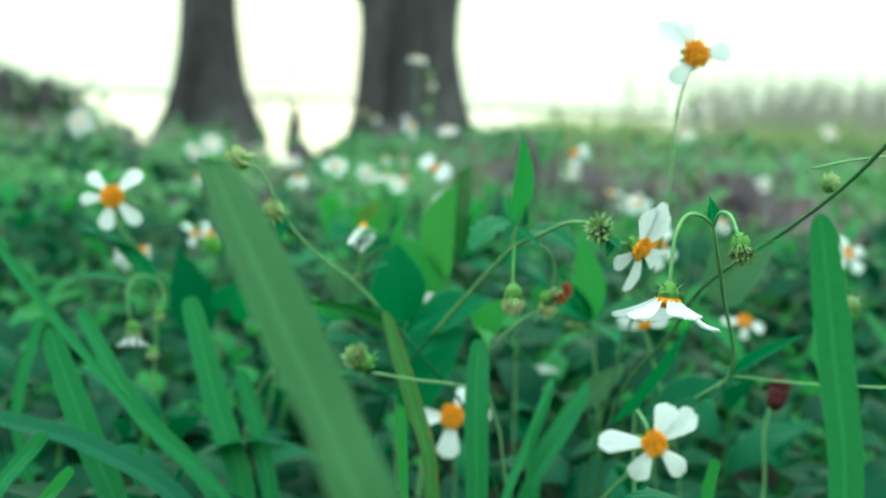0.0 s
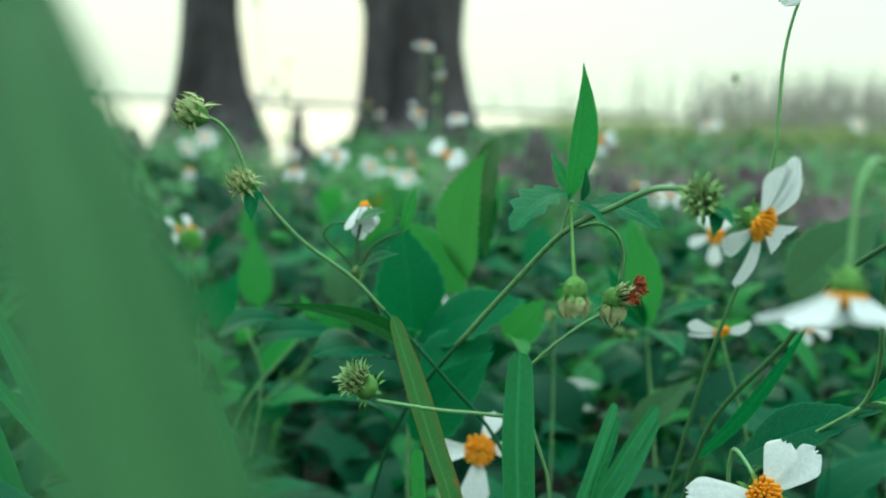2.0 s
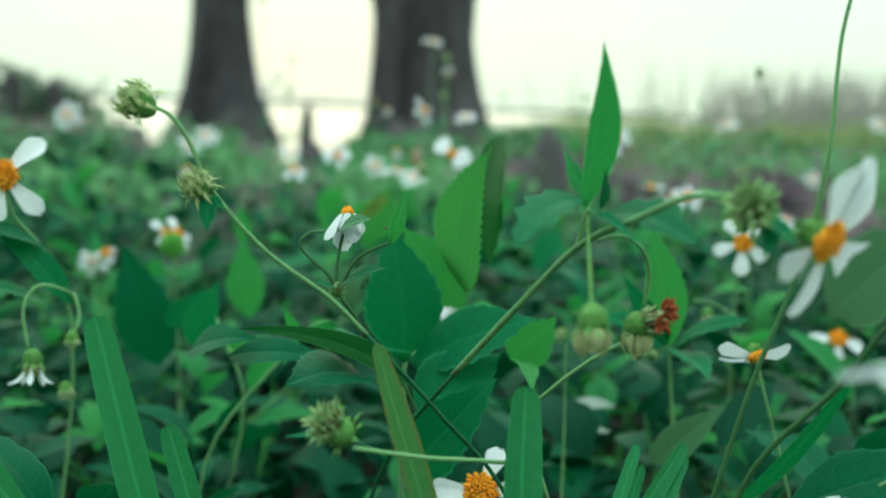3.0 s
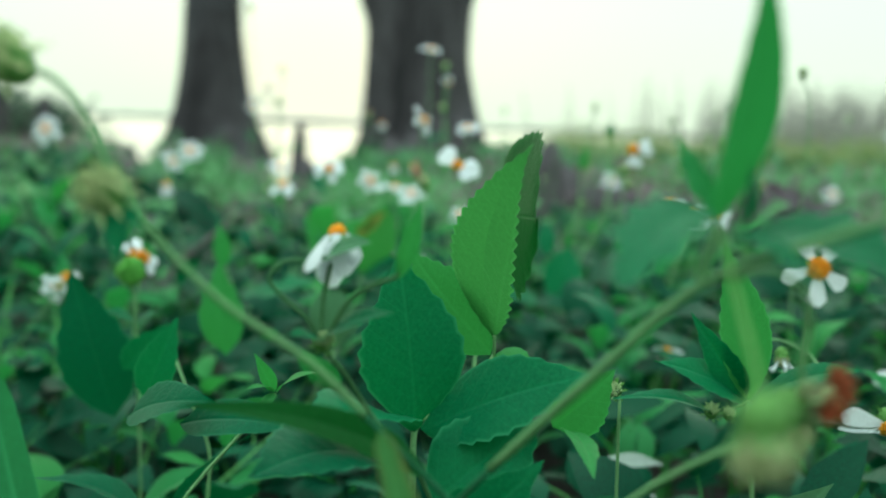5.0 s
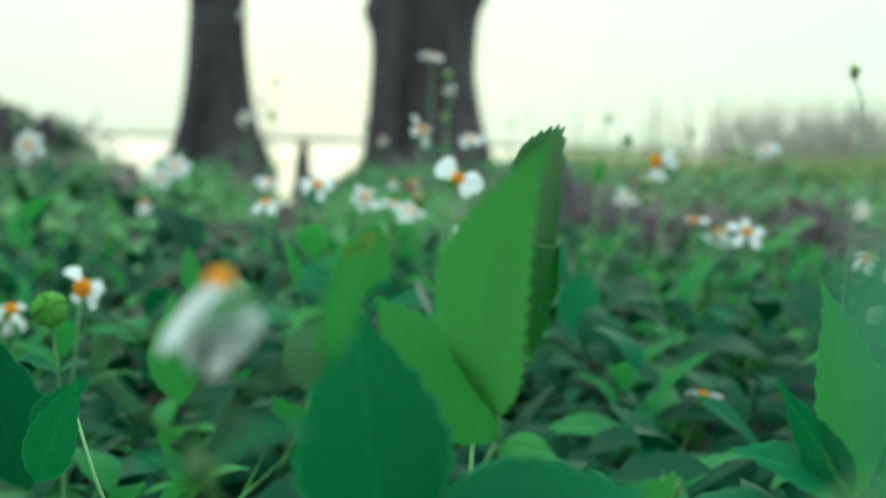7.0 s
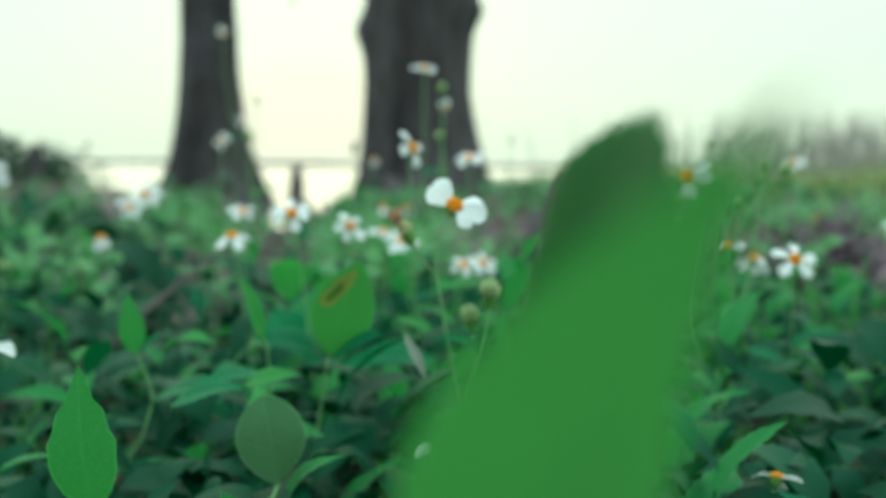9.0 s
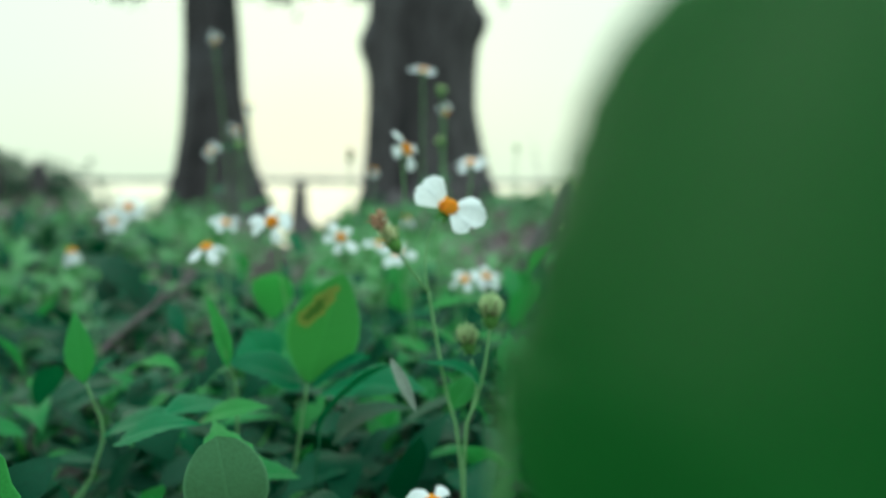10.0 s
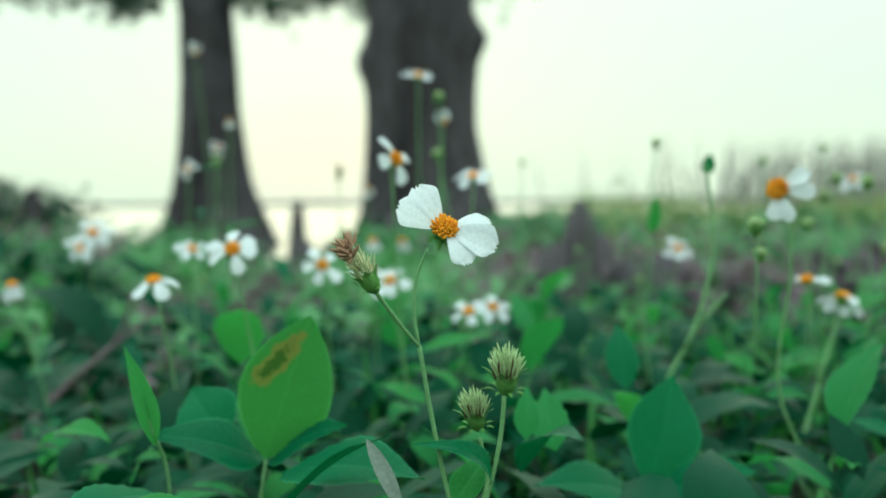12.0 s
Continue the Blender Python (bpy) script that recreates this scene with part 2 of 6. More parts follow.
MULCH = solid("soil_and_litter", (0.014, 0.013, 0.011), (0.060, 0.048, 0.047), 14.0, 0.95, 0.8, 0.01, c=(0.010, 0.021, 0.012))
LITTER = foliage("leaf_litter", (0.045, 0.030, 0.036), (0.185, 0.145, 0.165), (0.2, 0.12, 0.08), trans=0.1, rough=0.8, island=True)
KNEE = solid("weathered_wood", (0.050, 0.044, 0.052), (0.145, 0.132, 0.150), 30.0, 0.9, 0.8, 0.006, (1, 1, 0.3))
REED = foliage("dry_reed", (0.20, 0.20, 0.19), (0.38, 0.37, 0.35), (0.2, 0.2, 0.13), trans=0.15, rough=0.8, island=True)
SHORE = solid("far_trees", (0.06, 0.062, 0.066), (0.11, 0.112, 0.118), 0.06, 0.95, 0.0)

WATER, _n, _l = material("lake_water")
_p = _n.new("ShaderNodeBsdfPrincipled")
_p.inputs["Base Color"].default_value = (0.02, 0.035, 0.03, 1)
_p.inputs["Roughness"].default_value = 0.12
_p.inputs["IOR"].default_value = 1.33
_b = _n.new("ShaderNodeBump")
_b.inputs["Strength"].default_value, _b.inputs["Distance"].default_value = 0.06, 0.02
_l.new(noise_tex(_n, _l, 3.0, 4, 0.55, (1, 2.4, 1)), _b.inputs["Height"])
_l.new(_b.outputs[0], _p.inputs["Normal"])
_l.new(_p.outputs[0], _n.new("ShaderNodeOutputMaterial").inputs[0])


# ---- mesh makers: each returns vertices and faces ----
def mesh_of(name, vf, mat, smooth=True, keel=False):
    me = bpy.data.meshes.new(name)
    me.from_pydata([tuple(v) for v in vf[0]], [], vf[1])
    me.materials.append(mat)
    if smooth:
        me.polygons.foreach_set("use_smooth", [True] * len(me.polygons))
    me.update()
    if keel:
        crease = me.attributes.new("sharp_edge", "BOOLEAN", "EDGE")
        crease.data.foreach_set("value", [e.vertices[0] % 5 == 2 and e.vertices[1] % 5 == 2 for e in me.edges])
        me.attributes.new("across", "FLOAT", "POINT").data.foreach_set("value", [i % 5 / 4 for i in range(len(me.vertices))])
    return me


def join(*many):
    vs, fs = [], []
    for v, f in many:
        o = len(vs)
        vs += list(v)
        fs += [tuple(i + o for i in q) for q in f]
    return vs, fs


def moved(vf, m):
    return [m @ Vector(v) for v in vf[0]], vf[1]


def smooth_path(pts, n=6):
    """A rounded line through the points, however unevenly they lie."""
    p = [Vector(q) for q in pts]
    if len(p) < 3:
        return [p[0].lerp(p[-1], i / n) for i in range(n + 1)]
    e = [2 * p[0] - p[1]] + p + [2 * p[-1] - p[-2]]
    out = []
    for i in range(1, len(e) - 2):
        a, b, c, d = e[i - 1:i + 3]
        t1 = max(1e-5, (b - a).length) ** 0.5
        t2 = t1 + max(1e-5, (c - b).length) ** 0.5
        t3 = t2 + max(1e-5, (d - c).length) ** 0.5
        for k in range(n):
            t = t1 + (t2 - t1) * k / n
            a1, a2, a3 = a.lerp(b, t / t1), b.lerp(c, (t - t1) / (t2 - t1)), c.lerp(d, (t - t2) / (t3 - t2))
            b1, b2 = a1.lerp(a2, t / t2), a2.lerp(a3, (t - t1) / (t3 - t1))
            out.append(b1.lerp(b2, (t - t1) / (t2 - t1)))
    return out + [p[-1]]


def tube(pts, r0, r1, sides=7, n=6):
    line = smooth_path(pts, n)
    vs, fs = [], []
    side = Vector((1, 0.3, 0.1)).normalized()
    for i, q in enumerate(line):
        ahead = (line[min(i + 1, len(line) - 1)] - line[max(i - 1, 0)]).normalized()
        side = (side - ahead * side.dot(ahead)).normalized()
        up = ahead.cross(side)
        r = r0 + (r1 - r0) * i / (len(line) - 1)
        for k in range(sides):
            a = 2 * math.pi * k / sides
            vs.append(q + r * (math.cos(a) * side + math.sin(a) * up))
        if i:
            o = (i - 1) * sides
            fs += [(o + k, o + (k + 1) % sides, o + sides + (k + 1) % sides, o + sides + k) for k in range(sides)]
    fs.append(tuple(reversed(range(sides))))
    fs.append(tuple(range(len(vs) - sides, len(vs))))
    return vs, fs


def leaf_shape(length, width, teeth=0, fold=0.25, curl=0.12, along=14, widest=0.38, wave=0.0, seed=0, bow=0.0, tip=1.15, bite=0.035):
    """A leaf from the origin along +y, face to +z: folded at the midrib, veins pressed in, the edge toothed."""
    rnd = random.Random(seed)
    ph = rnd.uniform(0, 6)
    rows = along if not teeth else teeth * 2
    vs, fs = [], []
    for i in range(rows + 1):
        t = i / rows
        a = t / widest * 0.5 if t < widest else 0.5 + 0.5 * (t - widest) / (1 - widest)
        w = width / 2 * max(0.0, math.sin(math.pi * a)) ** (0.85 if t < widest else tip)
        if teeth and 0.1 < t < 0.99:
            w *= 1 + bite if i % 2 else 1 - bite
        back = -0.3 * length / rows if teeth and i % 2 == 0 and 0.1 < t < 0.95 else 0
        z0 = curl * length * (4 * t * (1 - t) * 0.5 - t * t)
        for k, s in enumerate((-1, -0.55, 0, 0.55, 1)):
            vein = -min(0.012 * width, 0.0003) * (1 if i % 2 else -1) * (abs(s) > 0.2)
            z = z0 + fold * abs(s) * w + vein + wave * width * math.sin(ph + t * 9 + s * 1.3) * abs(s) - 0.12 * w * s * s
            vs.append(Vector((s * w + 4 * bow * length * t * (1 - t), t * length + (back if abs(s) == 1 else 0), z)))
        if i:
            o = (i - 1) * 5
            fs += [(o + k, o + k + 1, o + 6 + k, o + 5 + k) for k in range(4)]
    return vs, fs


def blade_shape(pts, width, normal=(0, -1, 0), fold=0.25, n=7, twist=0.0, blunt=0.0):
    """A grass blade along a rounded line, with a keel, its tip pointed or blunt."""
    line = smooth_path(pts, n)
    line = line[:-1] + [line[-2].lerp(line[-1], f) for f in (0.3, 0.55, 0.75, 0.9, 1.0)]
    vs, fs = [], []
    nn = Vector(normal)
    for i, q in enumerate(line):
        t = i / (len(line) - 1)
        ahead = (line[min(i + 1, len(line) - 1)] - line[max(i - 1, 0)]).normalized()
        side = ahead.cross(nn).normalized()
        side = (Matrix.Rotation(twist * t, 3, ahead) @ side)
        out = side.cross(ahead)
        w = width / 2 * (0.75 + 0.5 * t - 0.25 * t * t)
        tip = 1.0 - (1 - blunt) * max(0.0, (t - 0.55) / 0.45) ** 1.7
        if t > 0.93:
            tip *= math.sqrt(max(0.01, 1 - ((t - 0.93) / 0.07) ** 2))
        w *= tip
        for s in (-1, -0.5, 0, 0.5, 1):
            vs.append(q + side * (s * w) + out * (fold * w * (abs(s) - 0.5)))
        if i:
            o = (i - 1) * 5
            fs += [(o + k, o + k + 1, o + 6 + k, o + 5 + k) for k in range(4)]
    return vs, fs


def frame_to(base, ahead, face):
    """The pose that lays local +y along ahead and local +z as near to face as can be."""
    y = Vector(ahead).normalized()
    z = Vector(face) - y * Vector(face).dot(y)
    z = z.normalized() if z.length > 1e-5 else y.orthogonal().normalized()
    x = y.cross(z)
    return Matrix.Translation(base) @ Matrix((x, y, z)).transposed().to_4x4()


# ---- things and parts ----
def thing(name, place, label, category, group="", kind=""):
    ob = new(name)
    ob.empty_display_size = 0.02
    ob.location = place
    return tagged(ob, label, category, group, kind)


def part(name, me, parent, m=None, label=""):
    ob = new(name, me)
    ob.parent = parent
    if m is not None:
        ob.matrix_basis = m
    return tagged(ob, label)


def origin(parent):
    return Vector(parent.location)


def stem(parent, pts, r0=0.0010, r1=0.0007, mat=None, name="stem"):
    o = origin(parent)
    return part(name, mesh_of(name, tube([Vector(p) - o for p in pts], r0 * 0.72, r1 * 0.72), mat or STEM), parent)


def leaf(parent, base, tip, width, face=(0, -1, 0.4), teeth=11, mat=None, fold=0.25, curl=0.1, widest=0.38, wave=0.03, name="leaf", label="", bow=0.0, tip_power=1.15, bite=0.035):
    o = origin(parent)
    b, t = Vector(base) - o, Vector(tip) - o
    me = mesh_of(name, leaf_shape((t - b).length, width, teeth, fold, curl, 18, widest, wave, int(1e4 * (b.length + t.z)) % 997, bow, tip_power, bite), mat or LEAF, True, True)
    return part(name, me, parent, frame_to(b, t - b, face), label)


def blade(parent, pts, width, normal=(0, -1, 0.1), mat=None, twist=0.0, blunt=0.3, fold=0.5, label=""):
    o = origin(parent)
    return part("blade", mesh_of("blade", blade_shape([Vector(p) - o for p in pts], width, normal, fold, 7, twist, blunt), mat or GRASS, True, True), parent, label=label)


def petal_shape(length, width, seed):
    rnd = random.Random(seed)
    cup, tip_drop = rnd.uniform(-0.1, 0.22), rnd.uniform(-0.05, 0.2)
    vs, fs, rows, cols = [], [], 12, 9
    for i in range(rows + 1):
        t = i / rows
        w = width / 2 * (0.26 + 0.74 * min(1.0, t * 1.5) ** 0.8) * (1 if t < 0.75 else math.sqrt(max(0.06, 1 - ((t - 0.75) / 0.27) ** 2)))
        for k in range(cols):
            s = 2 * k / (cols - 1) - 1
            notch = -0.085 * length * (1 - math.cos(3 * math.pi * s)) * 0.5 * max(0, (t - 0.7) / 0.3)
            pleat = 0.022 * width * math.cos(3 * math.pi * s) * min(1, t * 2)
            vs.append(Vector((s * w, t * length + notch, cup * w * s * s * 1.6 + pleat - tip_drop * length * t * t + 0.05 * length * math.sin(math.pi * t))))
        if i:
            o = (i - 1) * cols
            fs += [(o + k, o + k + 1, o + cols + k + 1, o + cols + k) for k in range(cols - 1)]
    return vs, fs


def blob(r, h, seg=6, rings=3, lean=0.0):
    """A small rounded peg from the origin up."""
    vs, fs = [], []
    for i in range(rings + 1):
        t = i / rings
        rr = r * math.sqrt(max(0.0, 1 - (max(0, t - 0.35) / 0.66) ** 2))
        for k in range(seg):
            a = 2 * math.pi * k / seg
            vs.append(Vector((rr * math.cos(a) + lean * t * h, rr * math.sin(a), t * h)))
        if i:
            o = (i - 1) * seg
            fs += [(o + k, o + (k + 1) % seg, o + seg + (k + 1) % seg, o + seg + k) for k in range(seg)]
    fs.append(tuple(range(len(vs) - seg, len(vs))))
    return vs, fs


def dome_pegs(count, radius, height, peg_r, peg_h, seed, spread=1.0, jitter=0.2):
    rnd = random.Random(seed)
    out = []
    for i in range(count):
        f = math.sqrt((i + 0.5) / count)
        a = i * 2.39996
        up = Vector((math.sin(f * spread) * math.cos(a), math.sin(f * spread) * math.sin(a), math.cos(f * spread)))
        p = Vector((radius * f * math.cos(a), radius * f * math.sin(a), height * (1 - f * f)))
        up = (up + Vector((rnd.uniform(-jitter, jitter), rnd.uniform(-jitter, jitter), 0))).normalized()
        m = Matrix.Translation(p) @ up.to_track_quat("Z", "Y").to_matrix().to_4x4()
        out.append(moved(blob(peg_r * rnd.uniform(0.8, 1.2), peg_h * rnd.uniform(0.7, 1.3)), m))
    return join(*out)


def bracts(count, r, length, width, lift, seed, curl=0.25):
    rnd = random.Random(seed)
    out = []
    for i in range(count):
        a = 2 * math.pi * (i + rnd.uniform(-0.2, 0.2)) / count
        up = rnd.uniform(0.6, 1.4) * lift
        ahead = Vector((math.cos(a), math.sin(a), up))
        out.append(moved(leaf_shape(length * rnd.uniform(0.8, 1.2), width, 0, 0.2, curl, 5, 0.5), frame_to(Vector((r * math.cos(a), r * math.sin(a), 0)), ahead, (-math.cos(a) * up, -math.sin(a) * up, 1))))
    return out


def cup(r, h, seg=10):
    prof = ((0.25, -1.0), (0.7, -0.75), (0.95, -0.4), (1.0, 0.0), (0.8, 0.1))
    vs, fs = [], []
    for i, (a, b) in enumerate(prof):
        vs += [Vector((r * a * math.cos(2 * math.pi * k / seg), r * a * math.sin(2 * math.pi * k / seg), h * b)) for k in range(seg)]
        if i:
            o = (i - 1) * seg
            fs += [(o + k, o + (k + 1) % seg, o + seg + (k + 1) % seg, o + seg + k) for k in range(seg)]
    return vs, fs


# made once, at true size: the disc is 8 mm across, a petal 12 mm long
def at_z(vf, z):
    return moved(vf, Matrix.Translation((0, 0, z)))


DISC_ME = [mesh_of("disc", join(dome_pegs(70, 0.0046, 0.0018, 0.00055, 0.0019, s, 0.7), at_z(cup(0.0044, 0.002), 0.0006)), DISC) for s in (1, 2, 3)]
DISC_SMALL_ME = mesh_of("disc", join(dome_pegs(30, 0.0024, 0.0016, 0.00055, 0.0022, 4, 0.5), cup(0.0026, 0.003)), DISC)
DISC_MID_ME = mesh_of("disc", join(dome_pegs(54, 0.0038, 0.0016, 0.0005, 0.0018, 6, 0.7), at_z(cup(0.0033, 0.002), 0.0006)), DISC)
PETAL_ME = [mesh_of("petal", petal_shape(0.0125, w, s), PETAL) for s, w in ((1, 0.0074), (2, 0.0082), (3, 0.0068), (4, 0.0088), (5, 0.0076))]
CALYX_ME = [mesh_of("calyx", at_z(cup(0.0034, 0.005), 0.0002), CALYX), mesh_of("calyx", at_z(cup(0.0032, 0.0054), 0.0002), CALYX)]
BRACTS_ME = [mesh_of("bract_ring", join(*[at_z(v, -0.0022) for v in bracts(9, 0.0026, 0.0034, 0.0015, 0.5, s)], *[at_z(v, -0.0035) for v in bracts(7, 0.0018, 0.0034, 0.0012, 0.0, s + 9)]), CALYX) for s in (1, 2)]
BUD_CORE_ME = mesh_of("bud", cup(0.0034, 0.0048), CALYX)
BUD_SLIM_ME = mesh_of("bud", cup(0.0027, 0.0048), CALYX)
BUD_MAROON_ME = mesh_of("bud", join(cup(0.0038, 0.0065), at_z(moved(cup(0.0038, 0.0045), Matrix.Rotation(math.pi, 4, "X")), -0.0002)), MAROON)
FLORETS_ME = {
    "green": mesh_of("floret_tuft", dome_pegs(38, 0.0030, 0.0018, 0.00045, 0.0024, 4, 0.55, 0.2), CALYX_PALE),
    "round": mesh_of("floret_tuft", join(*bracts(9, 0.0033, 0.0050, 0.0036, 4.0, 41, -1.3), *bracts(7, 0.0026, 0.0054, 0.0034, 6.0, 42, -1.4)), CALYX_ROUND),
    "spiky": mesh_of("floret_tuft", dome_pegs(90, 0.0025, 0.0036, 0.00029, 0.0044, 5, 0.45, 0.22), CALYX_PALE),
    "fuzzy": mesh_of("floret_tuft", join(dome_pegs(70, 0.0028, 0.0040, 0.00032, 0.0028, 25, 0.75, 0.45), *[at_z(v, 0.001) for v in bracts(14, 0.0028, 0.0036, 0.0012, 1.2, 26)], *[at_z(v, 0.003) for v in bracts(10, 0.0022, 0.0034, 0.0011, 2.0, 27)]), CALYX_FUZZ),
    "faded": mesh_of("floret_tuft", join(dome_pegs(34, 0.0027, 0.0022, 0.00040, 0.0026, 14, 0.6, 0.55), *bracts(13, 0.0031, 0.0042, 0.0014, 2.2, 15, -0.4), *[at_z(v, -0.001) for v in bracts(11, 0.0032, 0.0034, 0.0013, 1.1, 16, -0.9)], *[at_z(v, -0.003) for v in bracts(8, 0.0026, 0.0034, 0.0012, 0.5, 19, 0.9)]), CALYX_FADE),
    "bell": mesh_of("floret_tuft", join(*bracts(9, 0.0028, 0.0056, 0.0026, 4.5, 17, -0.35), *bracts(7, 0.0020, 0.0066, 0.0024, 6.0, 18, -0.2)), CALYX_CREAM),
    "drooping": mesh_of("floret_tuft", dome_pegs(30, 0.0026, 0.0022, 0.00045, 0.003, 6, 0.4, 0.15), CALYX_CREAM),
    "rust": mesh_of("floret_tuft", dome_pegs(34, 0.0027, 0.0026, 0.00042, 0.0040, 5, 0.4, 0.14), CALYX_PALE),
    "dried": mesh_of("floret_tuft", join(dome_pegs(54, 0.0020, 0.0056, 0.00028, 0.0044, 9, 0.36, 0.3), *[at_z(v, 0.001) for v in bracts(10, 0.0024, 0.0050, 0.0010, 2.6, 29)]), CALYX_STRAW),
    "maroon": mesh_of("floret_tuft", at_z(dome_pegs(24, 0.0030, 0.002, 0.0007, 0.0018, 12, 0.8), 0.003), MAROON)}
BUD_SEED_ME = mesh_of("seed_ring", dome_pegs(26, 0.0029, 0.0010, 0.00028, 0.0042, 6, 0.26, 0.14), SEED)
BUD_RUST_ME = mesh_of("withered_tuft", join(moved(dome_pegs(30, 0.0019, 0.0012, 0.00055, 0.0030, 7, 0.7, 0.7), Matrix.Translation((0.0012, 0.001, 0.001))), moved(dome_pegs(22, 0.0014, 0.0012, 0.0005, 0.0026, 8, 0.7, 0.8), pose(-0.0022, -0.001, -0.0012, 20, -50, 0)), moved(dome_pegs(10, 0.0012, 0.001, 0.0004, 0.0050, 9, 0.4, 0.5), Matrix.Translation((0, 0, -0.003)))), RUST)
BUD_DRIED_ME = mesh_of("withered_tuft", join(moved(dome_pegs(24, 0.0018, 0.0014, 0.00042, 0.0036, 8, 0.8, 0.8), Matrix.Translation((-0.0006, 0, 0.0002))), moved(dome_pegs(14, 0.0013, 0.001, 0.0004, 0.0034, 10, 0.6, 0.8), pose(0.0014, -0.0008, -0.0012, 10, 40, 0))), DRIED)
BUD_BRACTS_ME = mesh_of("bract_ring", join(*[at_z(v, -0.001) for v in bracts(9, 0.0031, 0.0040, 0.0014, 2.6, 21)], *[at_z(v, -0.0035) for v in bracts(8, 0.0024, 0.0034, 0.0012, 0.35, 22)]), CALYX)


def flower(parent, place, facing, size=1.0, petals=((0, 1), (72, 1), (144, 1), (216, 1), (288, 1)), droop=0.0, spin=0.0, seed=0, wide=1.0, small=False):
    """A daisy head: orange disc, calyx behind it and petals given as (degrees round the disc, length)."""
    rnd = random.Random(seed)
    m = Matrix.Translation(Vector(place) - origin(parent)) @ Vector(facing).to_track_quat("Z", "Y").to_matrix().to_4x4() @ Matrix.Scale(size, 4)
    head = part("flower_head", DISC_MID_ME if small == "mid" else DISC_SMALL_ME if small else DISC_ME[seed % 3], parent, m, "orange-yellow disc of tiny florets")
    part("calyx", CALYX_ME[seed % 2], head, Matrix.Translation((0, 0, -0.0006)), "green cup")
    tagged(part("bract_ring", BRACTS_ME[seed % 2], head, Matrix.Translation((0, 0, -0.0006)), "green bracts"), kind="stuff")
    for i, (deg, long, *more) in enumerate(petals):
        d = (more[0] if more else droop) + rnd.uniform(-0.12, 0.12)
        pm = Matrix.Rotation(radians(deg + spin), 4, "Z") @ Matrix.Translation((0, 0.0033, 0.0003)) @ Matrix.Rotation(-d, 4, "X") @ Matrix.Rotation(rnd.uniform(-0.25, 0.25), 4, "Y") @ Matrix.Diagonal(((0.5 + 0.5 * long) * wide, long, 1, 1))
        part("petal", PETAL_ME[(seed + i) % 5], head, pm, "white petal with a notched tip")
    return head


def bud(parent, place, facing, size=1.0, kind="green", spin=0.0):
    m = Matrix.Translation(Vector(place) - origin(parent)) @ Vector(facing).to_track_quat("Z", "Y").to_matrix().to_4x4() @ Matrix.Rotation(spin, 4, "Z") @ Matrix.Scale(size, 4)
    head = part("bud", BUD_MAROON_ME if kind == "maroon" else BUD_SLIM_ME if kind in ("dried", "spiky") else BUD_CORE_ME, parent, m, {"green": "closed green flower bud", "round": "round green bud wrapped in bracts", "maroon": "dark maroon bud", "faded": "faded bud with crumpled cream florets", "bell": "hanging bud with closed cream florets"}.get(kind, "spiky faded flower head"))
    tagged(part("floret_tuft", FLORETS_ME[kind], head, Matrix.Identity(4)), kind="stuff")
    if kind != "maroon":
        tagged(part("bract_ring", BUD_BRACTS_ME, head, Matrix.Identity(4), "green bracts"), kind="stuff")
    if kind in ("spiky", "rust", "fuzzy"):
        tagged(part("seed_ring", BUD_SEED_ME, head, Matrix.Identity(4), "dark seeds"), kind="stuff")
    if kind == "rust":
        tagged(part("withered_tuft", BUD_RUST_ME, head, Matrix.Translation((0, 0, 0.0055)), "rust-red withered florets"), kind="stuff")
    if kind == "dried":
        tagged(part("withered_tuft", BUD_DRIED_ME, head, Matrix.Translation((0, 0, 0.0085)), "brown withered florets"), kind="stuff")
    if kind == "drooping":
        for i in range(5):
            part("petal", PETAL_ME[i % 5], head, Matrix.Rotation(i * 1.2566, 4, "Z") @ Matrix.Translation((0, 0.0026, 0.001)) @ Matrix.Rotation(1.15, 4, "X") @ Matrix.Diagonal((0.27, 0.62, 1, 1)), "small folded white petal")
    return head


# ---- the lake shore ----
def shore_y(x):
    """Where the bank meets the water."""
    inlet = -1.2 * math.exp(-((x + 0.72) / 0.20) ** 2)
    if x < -0.9:
        return 6.3 + min(3.2, (-0.9 - x) * 1.15) + inlet
    return 6.3 + min(2.6, (x + 0.9) * 2.4) + inlet


def trodden(x, y):
    """How far a place lies inside the worn gaps that lead down to the water: 0 to 1."""
    if y < 2.0:
        return 0.0
    beside = max(0.0, 1 - abs(x + 0.272 * y) / (0.021 * y)) if y > 3.0 else 0.0
    return max(beside, 1 - abs(x + 0.142 * y) / (0.055 * y))


def fall(x, y):
    """The land and the lake lie a little lower with distance, and to the right."""
    return -0.009 * max(0.0, y - 6) - 0.006 * x * min(1.0, max(0.0, (y - 5) / 2))


def ground_z(x, y):
    z = 0.02 * noise.noise((x * 0.9, y * 0.9, 0)) + 0.008 * noise.noise((x * 5, y * 5, 3))
    over = y - shore_y(x)
    dip = 0.10 if x < 0.2 else 0.05
    return z + fall(x, y) - (dip + min(1.4, 0.12 * over) if over > 0 else dip * max(0.0, 1 + over / 1.2) ** 2)


